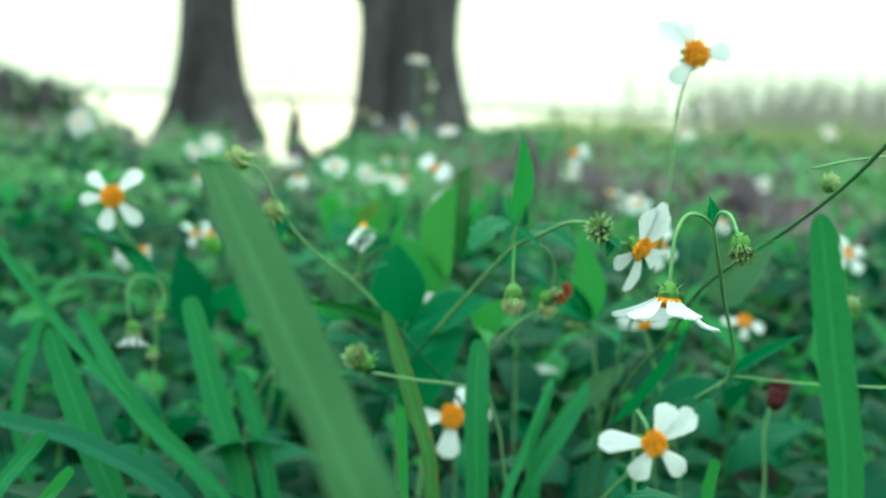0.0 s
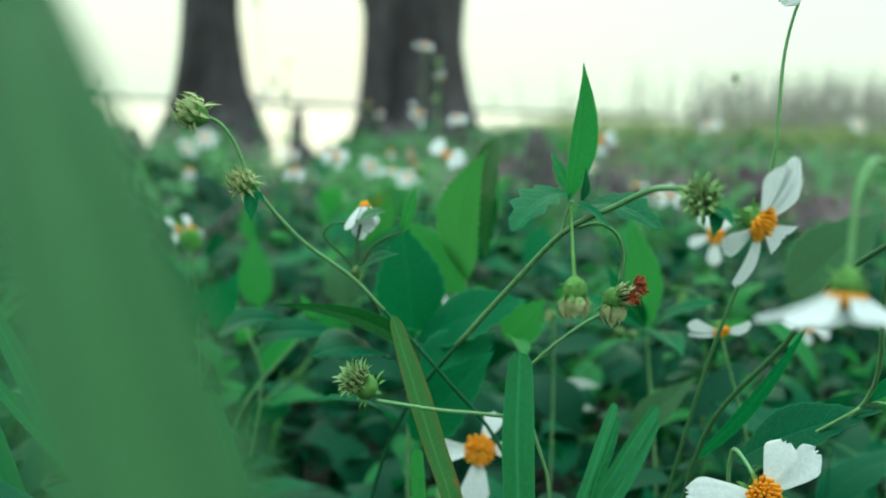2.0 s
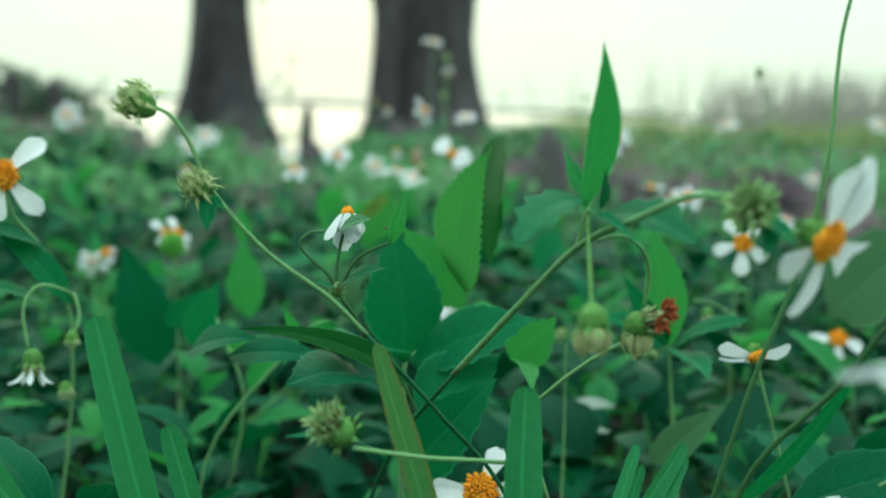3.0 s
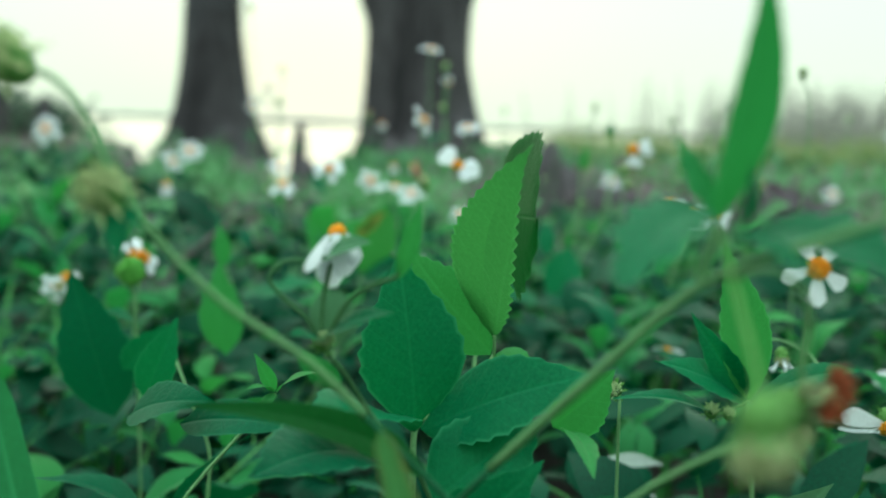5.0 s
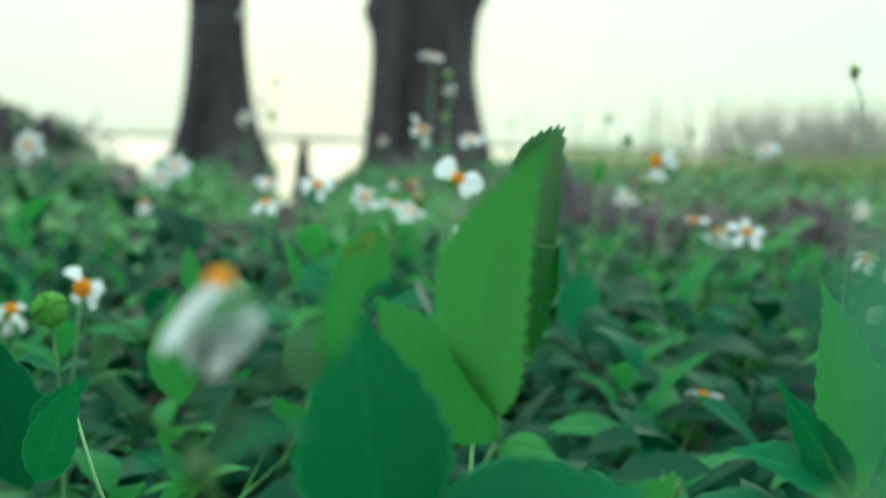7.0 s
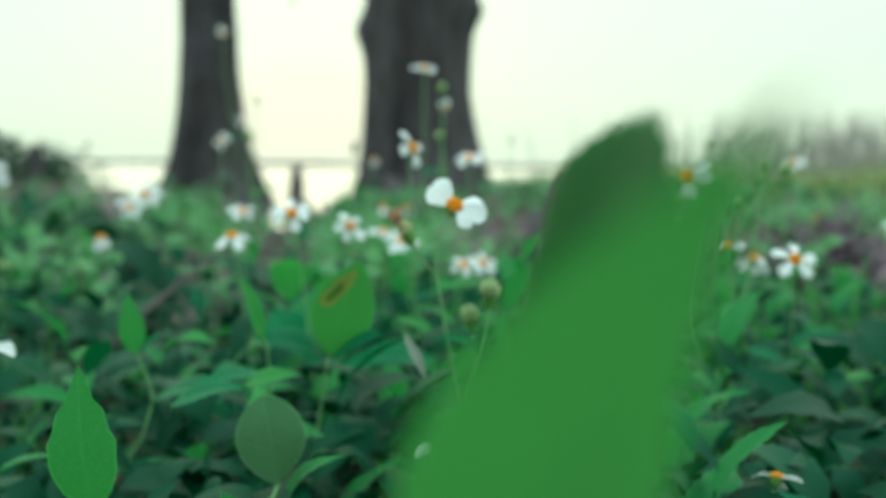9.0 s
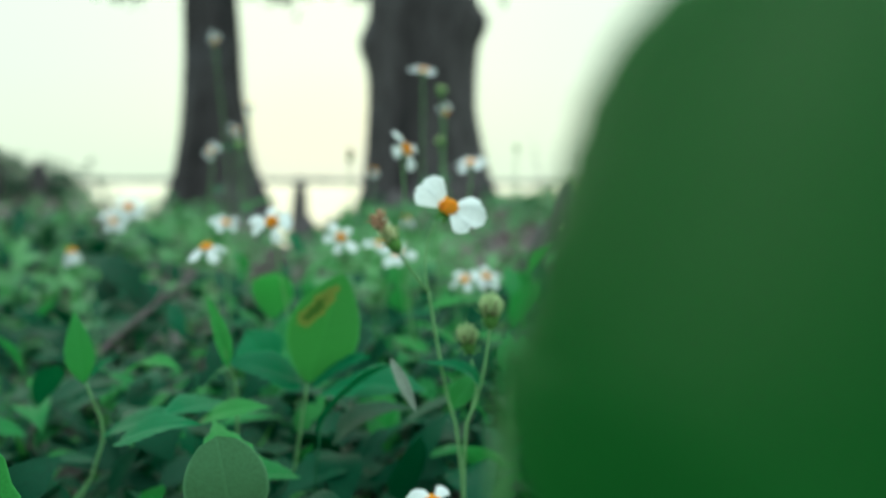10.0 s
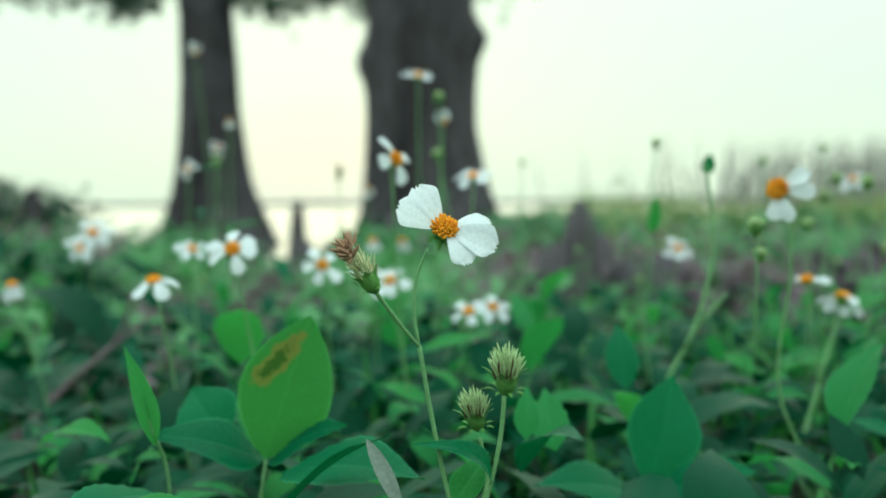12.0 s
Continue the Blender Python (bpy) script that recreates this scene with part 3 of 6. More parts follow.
def lay_ground():
    xs = [-900, -300, -80, -25, -12] + [-7 + 0.2 * i for i in range(71)] + [12, 25, 80, 300, 900]
    ys = [-900, -300, -60, -15, -6, -3] + [-1.5 + 0.15 * i for i in range(90)] + [14, 20, 40, 120, 400, 900, 2500]
    vs = [(x, y, ground_z(x, y) if abs(x) < 60 and y < 60 else fall(x, y) - (1.5 if y > 6 else 0.0)) for y in ys for x in xs]
    w = len(xs)
    fs = [(j * w + i, j * w + i + 1, (j + 1) * w + i + 1, (j + 1) * w + i) for j in range(len(ys) - 1) for i in range(w - 1)]
    tagged(new("ground", mesh_of("ground", (vs, fs), MULCH)), "brown soil and leaf litter between green plants", "ground", kind="structure")


lay_ground()
tagged(new("water", mesh_of("water", ([(x, y, fall(x, max(y, 7)) - 0.1) for y in (4.5, 7, 900, 2500) for x in (-900, 900)], [(0, 1, 3, 2), (2, 3, 5, 4), (4, 5, 7, 6)]), WATER)), "bright calm lake reflecting a pale evening sky", "lake", kind="structure")


def far_shore():
    rnd = random.Random(3)
    vs, fs = [], []
    for i in range(241):
        x = -840 + 7 * i
        h = 3.3 + 1.3 * noise.noise((x * 0.02, 0, 7)) + rnd.uniform(0, 0.8)
        b = fall(x, 900)
        vs += [(x, 880, b - 0.4), (x, 884, b + h), (x, 900, b + h * 0.9), (x, 930, b - 0.4)]
        if i:
            o = 4 * (i - 1)
            fs += [(o + k, o + 4 + k, o + 5 + k, o + 1 + k) for k in range(3)]
    tagged(new("backdrop", mesh_of("far_shore", (vs, fs), SHORE)), "low hazy tree line on the far shore", "far shore", kind="structure")


far_shore()


# ---- trees ----
def trunk_shape(height, radius, flare, seed, knobs=(), lean=(0, 0), sides=56, rings=90, spread=0.33, pointed=False):
    rnd = random.Random(seed)
    off = rnd.uniform(0, 50)
    vs, fs = [], []
    for i in range(rings + 1):
        z = height * (i / rings) ** 1.25
        for k in range(sides):
            a = 2 * math.pi * k / sides
            root = 1 + flare * math.exp(-z / spread) * (1 + 0.35 * math.cos(5 * a + off) + 0.2 * math.cos(3 * a - off))
            r = radius * root * (1 - 0.06 * z / 2)
            r += radius * 0.07 * noise.noise((math.cos(a) * 1.6 + off, math.sin(a) * 1.6, z * 0.9))
            r += radius * 0.12 * abs(noise.noise((math.cos(a) * 9 + off, math.sin(a) * 9, z * 1.6)))
            r += radius * 0.025 * noise.noise((math.cos(a) * 22, math.sin(a) * 22 + off, z * 5))
            r *= math.sqrt(max(0.03, 1 - 0.97 * (z / height) ** 3.6)) if pointed else 1
            for kz, ka, kh, ks in knobs:
                r += kh * math.exp(-((z - kz) / ks) ** 2 - (min(abs(a - ka), 6.2832 - abs(a - ka)) / 0.5) ** 2)
            vs.append((r * math.cos(a) + lean[0] * z, r * math.sin(a) + lean[1] * z, z - 0.3 if i == 0 else z))
        if i:
            o = (i - 1) * sides
            fs += [(o + k, o + (k + 1) % sides, o + sides + (k + 1) % sides, o + sides + k) for k in range(sides)]
    return vs, fs


def crown_shape(rnd, tips, count, spread, size):
    out_v, out_f = [], []
    for c in tips:
        for _ in range(count):
            p = Vector(c) + Vector((rnd.gauss(0, spread), rnd.gauss(0, spread), rnd.gauss(0, spread * 0.55)))
            d = Vector((rnd.uniform(-1, 1), rnd.uniform(-1, 1), rnd.uniform(-1, 0.3))).normalized()
            s = size * rnd.uniform(0.6, 1.4)
            m = frame_to(p, d, (rnd.uniform(-1, 1), rnd.uniform(-1, 1), 1))
            o = len(out_v)
            out_v += [m @ Vector(q) for q in ((0, 0, 0), (0.22 * s, 0.45 * s, 0.03 * s), (0, s, -0.05 * s), (-0.22 * s, 0.45 * s, 0.03 * s))]
            out_f += [(o, o + 1, o + 2), (o, o + 2, o + 3)]
    return out_v, out_f


def tree(place, radius, flare, seed, knobs, label, lean, limbs, spread, hanging=()):
    ob = thing("tree", place, label, "tree")
    part("trunk", mesh_of("trunk", trunk_shape(4.2, radius, flare, seed, knobs, lean, spread=spread), BARK), ob)
    rnd = random.Random(seed)
    tips = []
    for az, z0, reach, rise in limbs:
        a = Vector((lean[0] * z0, lean[1] * z0, z0))
        d = Vector((math.cos(az), math.sin(az), 0))
        b = a + d * reach * 0.5 + Vector((0, 0, rise))
        c = a + d * reach + Vector((0, 0, rise * 0.4))
        part("limb", mesh_of("limb", tube([a, a.lerp(b, 0.5) + Vector((0, 0, 0.1)), b, c], radius * 0.3, radius * 0.05, 8), BARK), ob)
        tips += [b.lerp(c, f) + Vector((rnd.gauss(0, 0.15), rnd.gauss(0, 0.15), rnd.uniform(-0.25, 0.05))) for f in (0.1, 0.4, 0.7, 1.0)]
    part("crown", mesh_of("crown", join(crown_shape(rnd, tips, 170, 0.2, 0.11), crown_shape(rnd, hanging, 150, 0.11, 0.10)), FOL_TREE), ob, label="dark green drooping foliage")
    return ob


# pale copy of the meadow grass; its back light is put into the colour
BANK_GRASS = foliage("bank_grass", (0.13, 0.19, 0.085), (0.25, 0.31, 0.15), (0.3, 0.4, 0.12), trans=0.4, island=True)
# darker copy of the grass blade, with shade put into its colour
BLADE_SHADE = foliage("shaded_blade", (0.006, 0.055, 0.034), (0.016, 0.090, 0.048), (0.025, 0.15, 0.05), trans=0.25, grain=160, ribbed=True)
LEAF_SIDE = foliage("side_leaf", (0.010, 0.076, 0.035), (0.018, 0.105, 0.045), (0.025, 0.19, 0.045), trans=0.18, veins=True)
# brighter copy: the back light through this leaf is put into its colour
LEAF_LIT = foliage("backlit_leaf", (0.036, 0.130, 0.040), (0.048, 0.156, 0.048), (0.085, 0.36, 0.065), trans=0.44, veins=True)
LEAF_MID = foliage("summer_leaf", (0.0192, 0.125, 0.040), (0.0360, 0.178, 0.055), (0.06, 0.35, 0.06), trans=0.36, veins=True)
PURPLE = foliage("purple_leaf", (0.045, 0.030, 0.042), (0.125, 0.090, 0.120), (0.1, 0.06, 0.09), trans=0.15, island=True)
OLD_BLADE = foliage("old_blade", (0.028, 0.090, 0.037), (0.042, 0.116, 0.046), (0.06, 0.22, 0.055), trans=0.35, grain=160, ribbed=True)
# darkened leaf copy: the shade on it is put into the colour
SHADE_LEAF = foliage("shade_leaf", (0.007, 0.050, 0.011), (0.012, 0.074, 0.015), (0.018, 0.15, 0.018), trans=0.25, veins=True)
# dark weed green, holding the shade low in the meadow
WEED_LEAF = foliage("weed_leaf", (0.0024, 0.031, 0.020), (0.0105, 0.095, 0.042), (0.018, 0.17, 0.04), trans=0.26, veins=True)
LEAF_DULL = foliage("faded_leaf", (0.035, 0.105, 0.055), (0.062, 0.155, 0.078), (0.1, 0.2, 0.08), trans=0.25, veins=True)
PALE = foliage("pale_leaf", (0.13, 0.17, 0.15), (0.24, 0.29, 0.26), (0.3, 0.34, 0.3), trans=0.2, rough=0.6)
FOL_TREE = foliage("tree_leaf", (0.010, 0.036, 0.027), (0.032, 0.078, 0.048), (0.08, 0.18, 0.07), trans=0.25, island=True)
tree((-0.205, 6.0, -0.05), 0.245, 0.75, 5, ((1.03, 0.05, 0.062, 0.075), (0.93, 3.0, 0.05, 0.085), (1.5, 0.3, -0.03, 0.2)), "thick dark grey tree trunk with flared base by the water", (0.0, 0.0),
     ((0.5, 3.2, 2.0, 0.7), (2.4, 3.4, 2.0, 0.8), (4.2, 3.6, 2.4, 0.9)), 0.2)
tree((-2.07, 9.8, -0.22), 0.212, 1.42, 8, (), "slimmer dark tree trunk with widely flared base by water", (-0.008, 0.0),
     ((3.3, 2.15, 1.9, 0.35), (0.1, 2.15, 2.2, 0.3), (5.2, 2.5, 1.8, 0.4), (1.6, 2.6, 2.2, 0.5)), 0.5, ((-0.62, 0, 2.05), (-0.45, 0, 2.2), (-0.8, 0, 2.2), (0.32, 0, 2.12), (0.55, 0, 2.02), (0.85, 0, 2.12), (1.05, 0, 2.2)))


# ---- meadow: what nobody could count ----
def bare(x, y):
    """How bare the soil lies: open patches among the plants, most of them right of the way."""
    if y < 1.25:
        return 0.0 if y > -0.4 else max(0.0, 0.12 + noise.noise((x * 1.1, y * 1.1, 8)))
    f = noise.noise((x * 1.3, y * 0.9, 21)) + 0.35 * noise.noise((x * 3.1, y * 2.3, 4))
    f += 0.40 * max(0.0, 1 - abs(x - 0.75) / 0.8) ** 0.5 if 1.7 < y < 4.6 else 0.0
    f -= 0.22 if x < 0 and y < 4 else 0.0
    f += 0.9 if x < -1.0 and y > 5.2 else 0.15 if y > 4.6 else 0.12 if y > 2.5 else 0.0
    return min(0.93, max(0.0, 0.35 + 1.9 * f)) * min(1.0, (y - 1.25) * 3)


def scatter_leaves(name, mat, count, area, zr, lr, seed, label, flat=0.5, keep=None, along=4, category="undergrowth", litter=False, patchy=False):
    rnd = random.Random(seed)
    vs, fs = [], []
    shapes = [leaf_shape(1.0, w, 0, 0.22, c, along, 0.42) for w, c in ((0.5, 0.2), (0.42, 0.05), (0.6, 0.3), (0.36, 0.15))]
    n = 0
    while n < count:
        x, y = rnd.uniform(area[0], area[1]), area[2] + (area[3] - area[2]) * rnd.random()
        g = ground_z(x, y)
        if y > shore_y(x) - 0.1:
            continue
        rim = min(x - area[0], area[1] - x, y - area[2], 9.0 if area[3] > 9 else area[3] - y)
        if rim < 0.45 and rim / 0.45 + 0.5 * noise.noise((x * 3, y * 3, seed + 2)) < rnd.random():
            continue
        if not litter and bare(x, y) > rnd.random():
            continue
        gap = trodden(x, y)
        if gap * (1.1 if y > 3.0 else 0.2) > rnd.random():
            continue
        if patchy and noise.noise((x * 2.1, y * 1.5, seed)) < 0.12:
            continue
        clump = 0.5 + 0.9 * noise.noise((x * 2.3, y * 2.3, seed))
        if rnd.random() > 0.45 + clump * 0.6:
            continue
        n += 1
        top = zr[1] * (1 - 0.8 * min(1.0, gap * 2)) * (0.78 + 0.35 * noise.noise((x * 4, y * 4, 9)))
        z = g + zr[0] + (top - zr[0]) * rnd.random() ** 0.75
        if keep and not keep(x, y, z):
            continue
        az, el = rnd.uniform(0, 6.283), rnd.uniform(-0.5, 0.9) * flat * 2
        d = Vector((math.cos(az) * math.cos(el), math.sin(az) * math.cos(el), math.sin(el)))
        s = rnd.uniform(*lr)
        m = frame_to(Vector((x, y, z)), d, (rnd.uniform(-0.5, 0.5), rnd.uniform(-0.8, 0.3), 1)) @ Matrix.Scale(s, 4)
        v, f = moved(shapes[n % 4], m)
        o = len(vs)
        vs += v
        fs += [tuple(i + o for i in q) for q in f]
    tagged(new(name, mesh_of(name, (vs, fs), mat)), label, category, kind="stuff")


def scatter_grass(name, mat, count, area, hr, wr, seed, label, category="grass"):
    rnd = random.Random(seed)
    vs, fs = [], []
    for _ in range(count):
        x, y = rnd.uniform(area[0], area[1]), rnd.uniform(area[2], area[3])
        rim = min(x - area[0], area[1] - x, y - area[2], 9.0 if area[3] > 8 else area[3] - y)
        if rim < 0.4 and rim / 0.4 < rnd.random():
            continue
        if y > shore_y(x) + 0.15 or trodden(x, y) * 3 > rnd.random() or bare(x, y) > rnd.random() * 1.3 or (abs(x) < 0.10 and y < 1.3):
            continue
        g = ground_z(x, y)
        h = rnd.uniform(*hr) * (0.8 + 0.5 * noise.noise((x * 1.7, y * 1.7, 5)))
        az = rnd.uniform(0, 6.283)
        d = Vector((math.cos(az), math.sin(az), 0)) * h * rnd.uniform(0.05, 0.7)
        b = Vector((x, y, g - 0.01))
        w = rnd.uniform(*wr) / 2
        sd = Vector((-math.sin(az), math.cos(az), 0)) * w
        mid = b + d * 0.4 + Vector((0, 0, h * 0.62))
        tip = b + d + Vector((0, 0, h * rnd.uniform(0.75, 1.0)))
        o = len(vs)
        vs += [b - sd, b + sd, mid + sd, tip, mid - sd]
        fs += [(o, o + 1, o + 2, o + 4), (o + 4, o + 2, o + 3)]
    tagged(new(name, mesh_of(name, (vs, fs), mat, False)), label, category, kind="stuff")


def below_path(x, y, z):
    return not (abs(x) < 0.07 and z > 0.185) and not (y < 0.30 and z > 0.17)


def low_patch(x, y, z):
    """Right of the way the plants stay low, with taller ones here and there."""
    return not (0.03 < x < 1.6 and y < 3.6) or z < 0.06 or noise.noise((x * 2.6, y * 2.0, 51)) > 0.15


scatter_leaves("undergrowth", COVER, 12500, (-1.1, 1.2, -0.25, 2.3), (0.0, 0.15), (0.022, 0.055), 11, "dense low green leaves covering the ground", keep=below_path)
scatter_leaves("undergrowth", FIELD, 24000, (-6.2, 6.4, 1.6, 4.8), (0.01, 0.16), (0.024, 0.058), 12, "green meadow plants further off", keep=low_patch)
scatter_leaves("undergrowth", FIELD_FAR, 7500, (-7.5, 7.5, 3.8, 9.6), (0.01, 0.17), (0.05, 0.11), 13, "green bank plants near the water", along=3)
scatter_leaves("leaf_litter", LITTER, 9000, (-4.6, 4.6, 1.5, 6.2), (0.0, 0.03), (0.03, 0.07), 14, "dry brown and grey fallen leaves", flat=0.2, along=3, category="leaf litter", litter=True)
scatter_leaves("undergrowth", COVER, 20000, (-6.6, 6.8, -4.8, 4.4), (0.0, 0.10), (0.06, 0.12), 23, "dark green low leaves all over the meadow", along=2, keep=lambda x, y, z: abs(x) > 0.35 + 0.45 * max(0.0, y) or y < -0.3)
scatter_grass("grass", GRASS_FIELD, 3000, (-1.1, 1.2, 0.2, 2.3), (0.10, 0.19), (0.003, 0.007), 15, "green grass blades among the leaves")
scatter_grass("grass", GRASS_FIELD, 9000, (-6.2, 6.4, 1.8, 9.0), (0.10, 0.24), (0.004, 0.010), 16, "green meadow grass towards the shore")
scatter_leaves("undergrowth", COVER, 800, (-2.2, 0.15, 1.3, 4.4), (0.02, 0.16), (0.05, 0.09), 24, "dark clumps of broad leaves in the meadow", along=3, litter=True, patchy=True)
scatter_leaves("leaf_litter", LITTER, 5000, (-4.5, 4.0, 4.2, 8.4), (0.0, 0.10), (0.04, 0.09), 19, "dry purplish-brown leaves and stalks along the bank", flat=0.7, along=3, category="leaf litter", litter=True)
scatter_leaves("dry_stalks", LITTER, 1100, (0.0, 1.6, 1.9, 4.2), (0.01, 0.10), (0.02, 0.05), 17, "purplish dry stalks and seed heads among the grass", flat=0.9, along=3, category="dry stalks", litter=True)
scatter_leaves("dry_stalks", LITTER, 500, (-0.1, 0.5, 2.7, 3.8), (0.02, 0.13), (0.02, 0.05), 18, "purplish dry stalks and leaf litter by grey stumps", flat=0.9, along=3, category="dry stalks", litter=True)
scatter_leaves("undergrowth", FIELD, 11000, (-6.2, 6.4, -4.5, 1.9), (0.01, 0.15), (0.04, 0.09), 20, "green meadow plants round the way", along=3, keep=lambda x, y, z: abs(x) > 0.55 + 0.25 * max(0.0, y) or y < -0.3)
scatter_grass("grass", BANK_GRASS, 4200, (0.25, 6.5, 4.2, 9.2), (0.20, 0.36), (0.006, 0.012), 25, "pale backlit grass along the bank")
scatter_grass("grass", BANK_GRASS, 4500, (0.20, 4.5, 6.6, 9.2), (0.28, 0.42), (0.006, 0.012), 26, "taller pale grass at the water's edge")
scatter_grass("grass", GRASS_FIELD, 6500, (-6.2, 6.4, -4.5, 0.2), (0.10, 0.2), (0.004, 0.009), 22, "green meadow grass behind the way")


# ---- flowers, buds, leaves and blades along the camera's way ----
WILD = "small white daisies with orange discs"


def plant(name, x, y, label, category="wildflower", group=WILD):
    return thing(name, (x, y, ground_z(x, y)), label, category, group)


# the plant with the tall lance leaf, two hanging buds and a flower
p = plant("wildflower", -0.075, 0.50, "green wildflower with toothed leaves, hanging buds and a daisy")
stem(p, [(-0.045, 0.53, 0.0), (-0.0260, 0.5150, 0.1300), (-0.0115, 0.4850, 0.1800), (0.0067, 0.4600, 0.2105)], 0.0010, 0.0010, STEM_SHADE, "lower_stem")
stem(p, [(0.0067, 0.4600, 0.2105), (0.0226, 0.4350, 0.2352), (0.0365, 0.4150, 0.2551), (0.0479, 0.3900, 0.2656), (0.0552, 0.3700, 0.2721), (0.0613, 0.3620, 0.2729)], 0.0014, 0.001)
leaf(p, (0.0372, 0.4120, 0.2646), (0.0378, 0.3880, 0.3037), 0.0090, (0.35, -1, 0.1), 0, LEAF_MID, 0.45, 0.03, 0.40, 0.01, bow=0.035)
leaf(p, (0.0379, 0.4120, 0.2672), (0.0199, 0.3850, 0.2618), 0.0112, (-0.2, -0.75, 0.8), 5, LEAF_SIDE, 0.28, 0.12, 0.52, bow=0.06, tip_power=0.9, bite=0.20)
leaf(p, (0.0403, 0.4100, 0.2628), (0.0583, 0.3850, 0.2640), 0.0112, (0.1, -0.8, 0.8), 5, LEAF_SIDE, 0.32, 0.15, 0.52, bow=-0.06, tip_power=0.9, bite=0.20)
leaf(p, (0.0385, 0.4130, 0.2664), (0.0320, 0.4200, 0.2793), 0.0040, (-0.3, -1, 0.2), 4, LEAF_MID, 0.4, bite=0.12)
leaf(p, (0.0407, 0.4080, 0.2650), (0.0416, 0.4050, 0.2748), 0.003, (0.5, -1, 0), 0, LEAF_SIDE, 0.5)
leaf(p, (0.0381, 0.4050, 0.2652), (0.0467, 0.3850, 0.2611), 0.003, (0, -0.5, 1), 0)
stem(p, [(0.0365, 0.4150, 0.2551), (0.0373, 0.4130, 0.2610), (0.0385, 0.4120, 0.2649)], 0.001, 0.0008)
stem(p, [(0.0373, 0.4050, 0.2640), (0.0365, 0.3900, 0.2567), (0.0358, 0.3780, 0.2512), (0.0357, 0.3720, 0.2470)], 0.0006, 0.0007, CALYX)
bud(p, (0.0359, 0.3720, 0.2438), (0.02, -0.15, -1), 1.02, "bell")
stem(p, [(0.0405, 0.4100, 0.2573), (0.0457, 0.4100, 0.2587), (0.0516, 0.4130, 0.2558), (0.0548, 0.4170, 0.2487), (0.0544, 0.4190, 0.2405)], 0.0007, 0.0008)
bud(p, (0.0528, 0.4190, 0.2338), (0.05, -0.3, -0.95), 1.0, "bell", 1.0)
bud(p, (0.0538, 0.4165, 0.2362), (0.95, -0.2, 0.40), 0.92, "rust")
stem(p, [(0.0522, 0.4200, 0.2315), (0.0467, 0.4250, 0.2271), (0.0380, 0.4400, 0.2161), (0.0251, 0.4600, 0.1974)], 0.0007, 0.0009)
bud(p, (0.0646, 0.3600, 0.2703), (-0.35, -0.75, 0.5), 1.05, "fuzzy")
stem(p, [(0.0607, 0.3620, 0.2729), (0.0688, 0.3600, 0.2676), (0.0745, 0.3600, 0.2659)], 0.001, 0.0009)
leaf(p, (0.0674, 0.3600, 0.2689), (0.0713, 0.3520, 0.2654), 0.004, (0, -0.6, 1), 4)
leaf(p, (0.0687, 0.3600, 0.2683), (0.0667, 0.3550, 0.2618), 0.0035, (0, -1, 0.3), 4)
flower(p, (0.0784, 0.3570, 0.2655), (0.58, -0.70, -0.40), 1.0, ((12, 1.1), (344, 1.2), (316, 1.1), (248, 1.05), (192, 1.3), (130, 0.7)), 0.05, 0, 3, 1.15, "mid")

# a daisy with its disc up and petals hanging
p = plant("wildflower", 0.0, 0.53, "half-closed daisy with drooping white petals and curled leaves")
stem(p, [(0.03, 0.55, 0.0), (-0.0063, 0.5200, 0.1835), (-0.0203, 0.5000, 0.2099), (-0.0260, 0.4880, 0.2227), (-0.0299, 0.4820, 0.2302), (-0.0301, 0.4810, 0.2391), (-0.0286, 0.4810, 0.2478), (-0.0273, 0.4810, 0.2530)], 0.0009, 0.0007, STEM_DARK)
flower(p, (-0.0272, 0.4810, 0.2545), (-0.12, 0.15, 1), 0.63, ((95, 0.95, 1.3), (140, 1.2, 1.3), (178, 1.5, 1.4), (215, 1.35, 1.2), (258, 1.25, 0.9), (320, 0.9, 1.2), (30, 0.8, 1.2)), 1.1, 0, 4, 1.1, True)
stem(p, [(-0.0299, 0.4820, 0.2302), (-0.0332, 0.4800, 0.2361), (-0.0379, 0.4780, 0.2406), (-0.0412, 0.4770, 0.2453), (-0.0384, 0.4770, 0.2487), (-0.0338, 0.4780, 0.2493)], 0.0008, 0.0006, STEM_DARK)
stem(p, [(-0.0299, 0.4820, 0.2302), (-0.0239, 0.4780, 0.2410), (-0.0184, 0.4760, 0.2449), (-0.0140, 0.4750, 0.2469), (-0.0134, 0.4750, 0.2503), (-0.0154, 0.4760, 0.2515)], 0.0008, 0.0006, STEM_DARK)
leaf(p, (-0.0137, 0.4750, 0.2462), (-0.0089, 0.4740, 0.2627), 0.0045, (0.3, -1, 0.2), 0, LEAF_LIGHT, 0.3)
leaf(p, (-0.0302, 0.4780, 0.2496), (-0.0198, 0.4700, 0.2554), 0.007, (0, -0.6, 0.8), 0, LEAF_DULL)
leaf(p, (-0.0297, 0.4800, 0.2319), (-0.0146, 0.4680, 0.2418), 0.009, (0, -0.5, 1), 5, LEAF)
leaf(p, (-0.0298, 0.4810, 0.2310), (-0.0357, 0.4720, 0.2350), 0.006, (0, -0.5, 1), 0, LEAF)
bud(p, (-0.0299, 0.4815, 0.2311), (0.2, -0.5, 0.8), 0.6, "green")

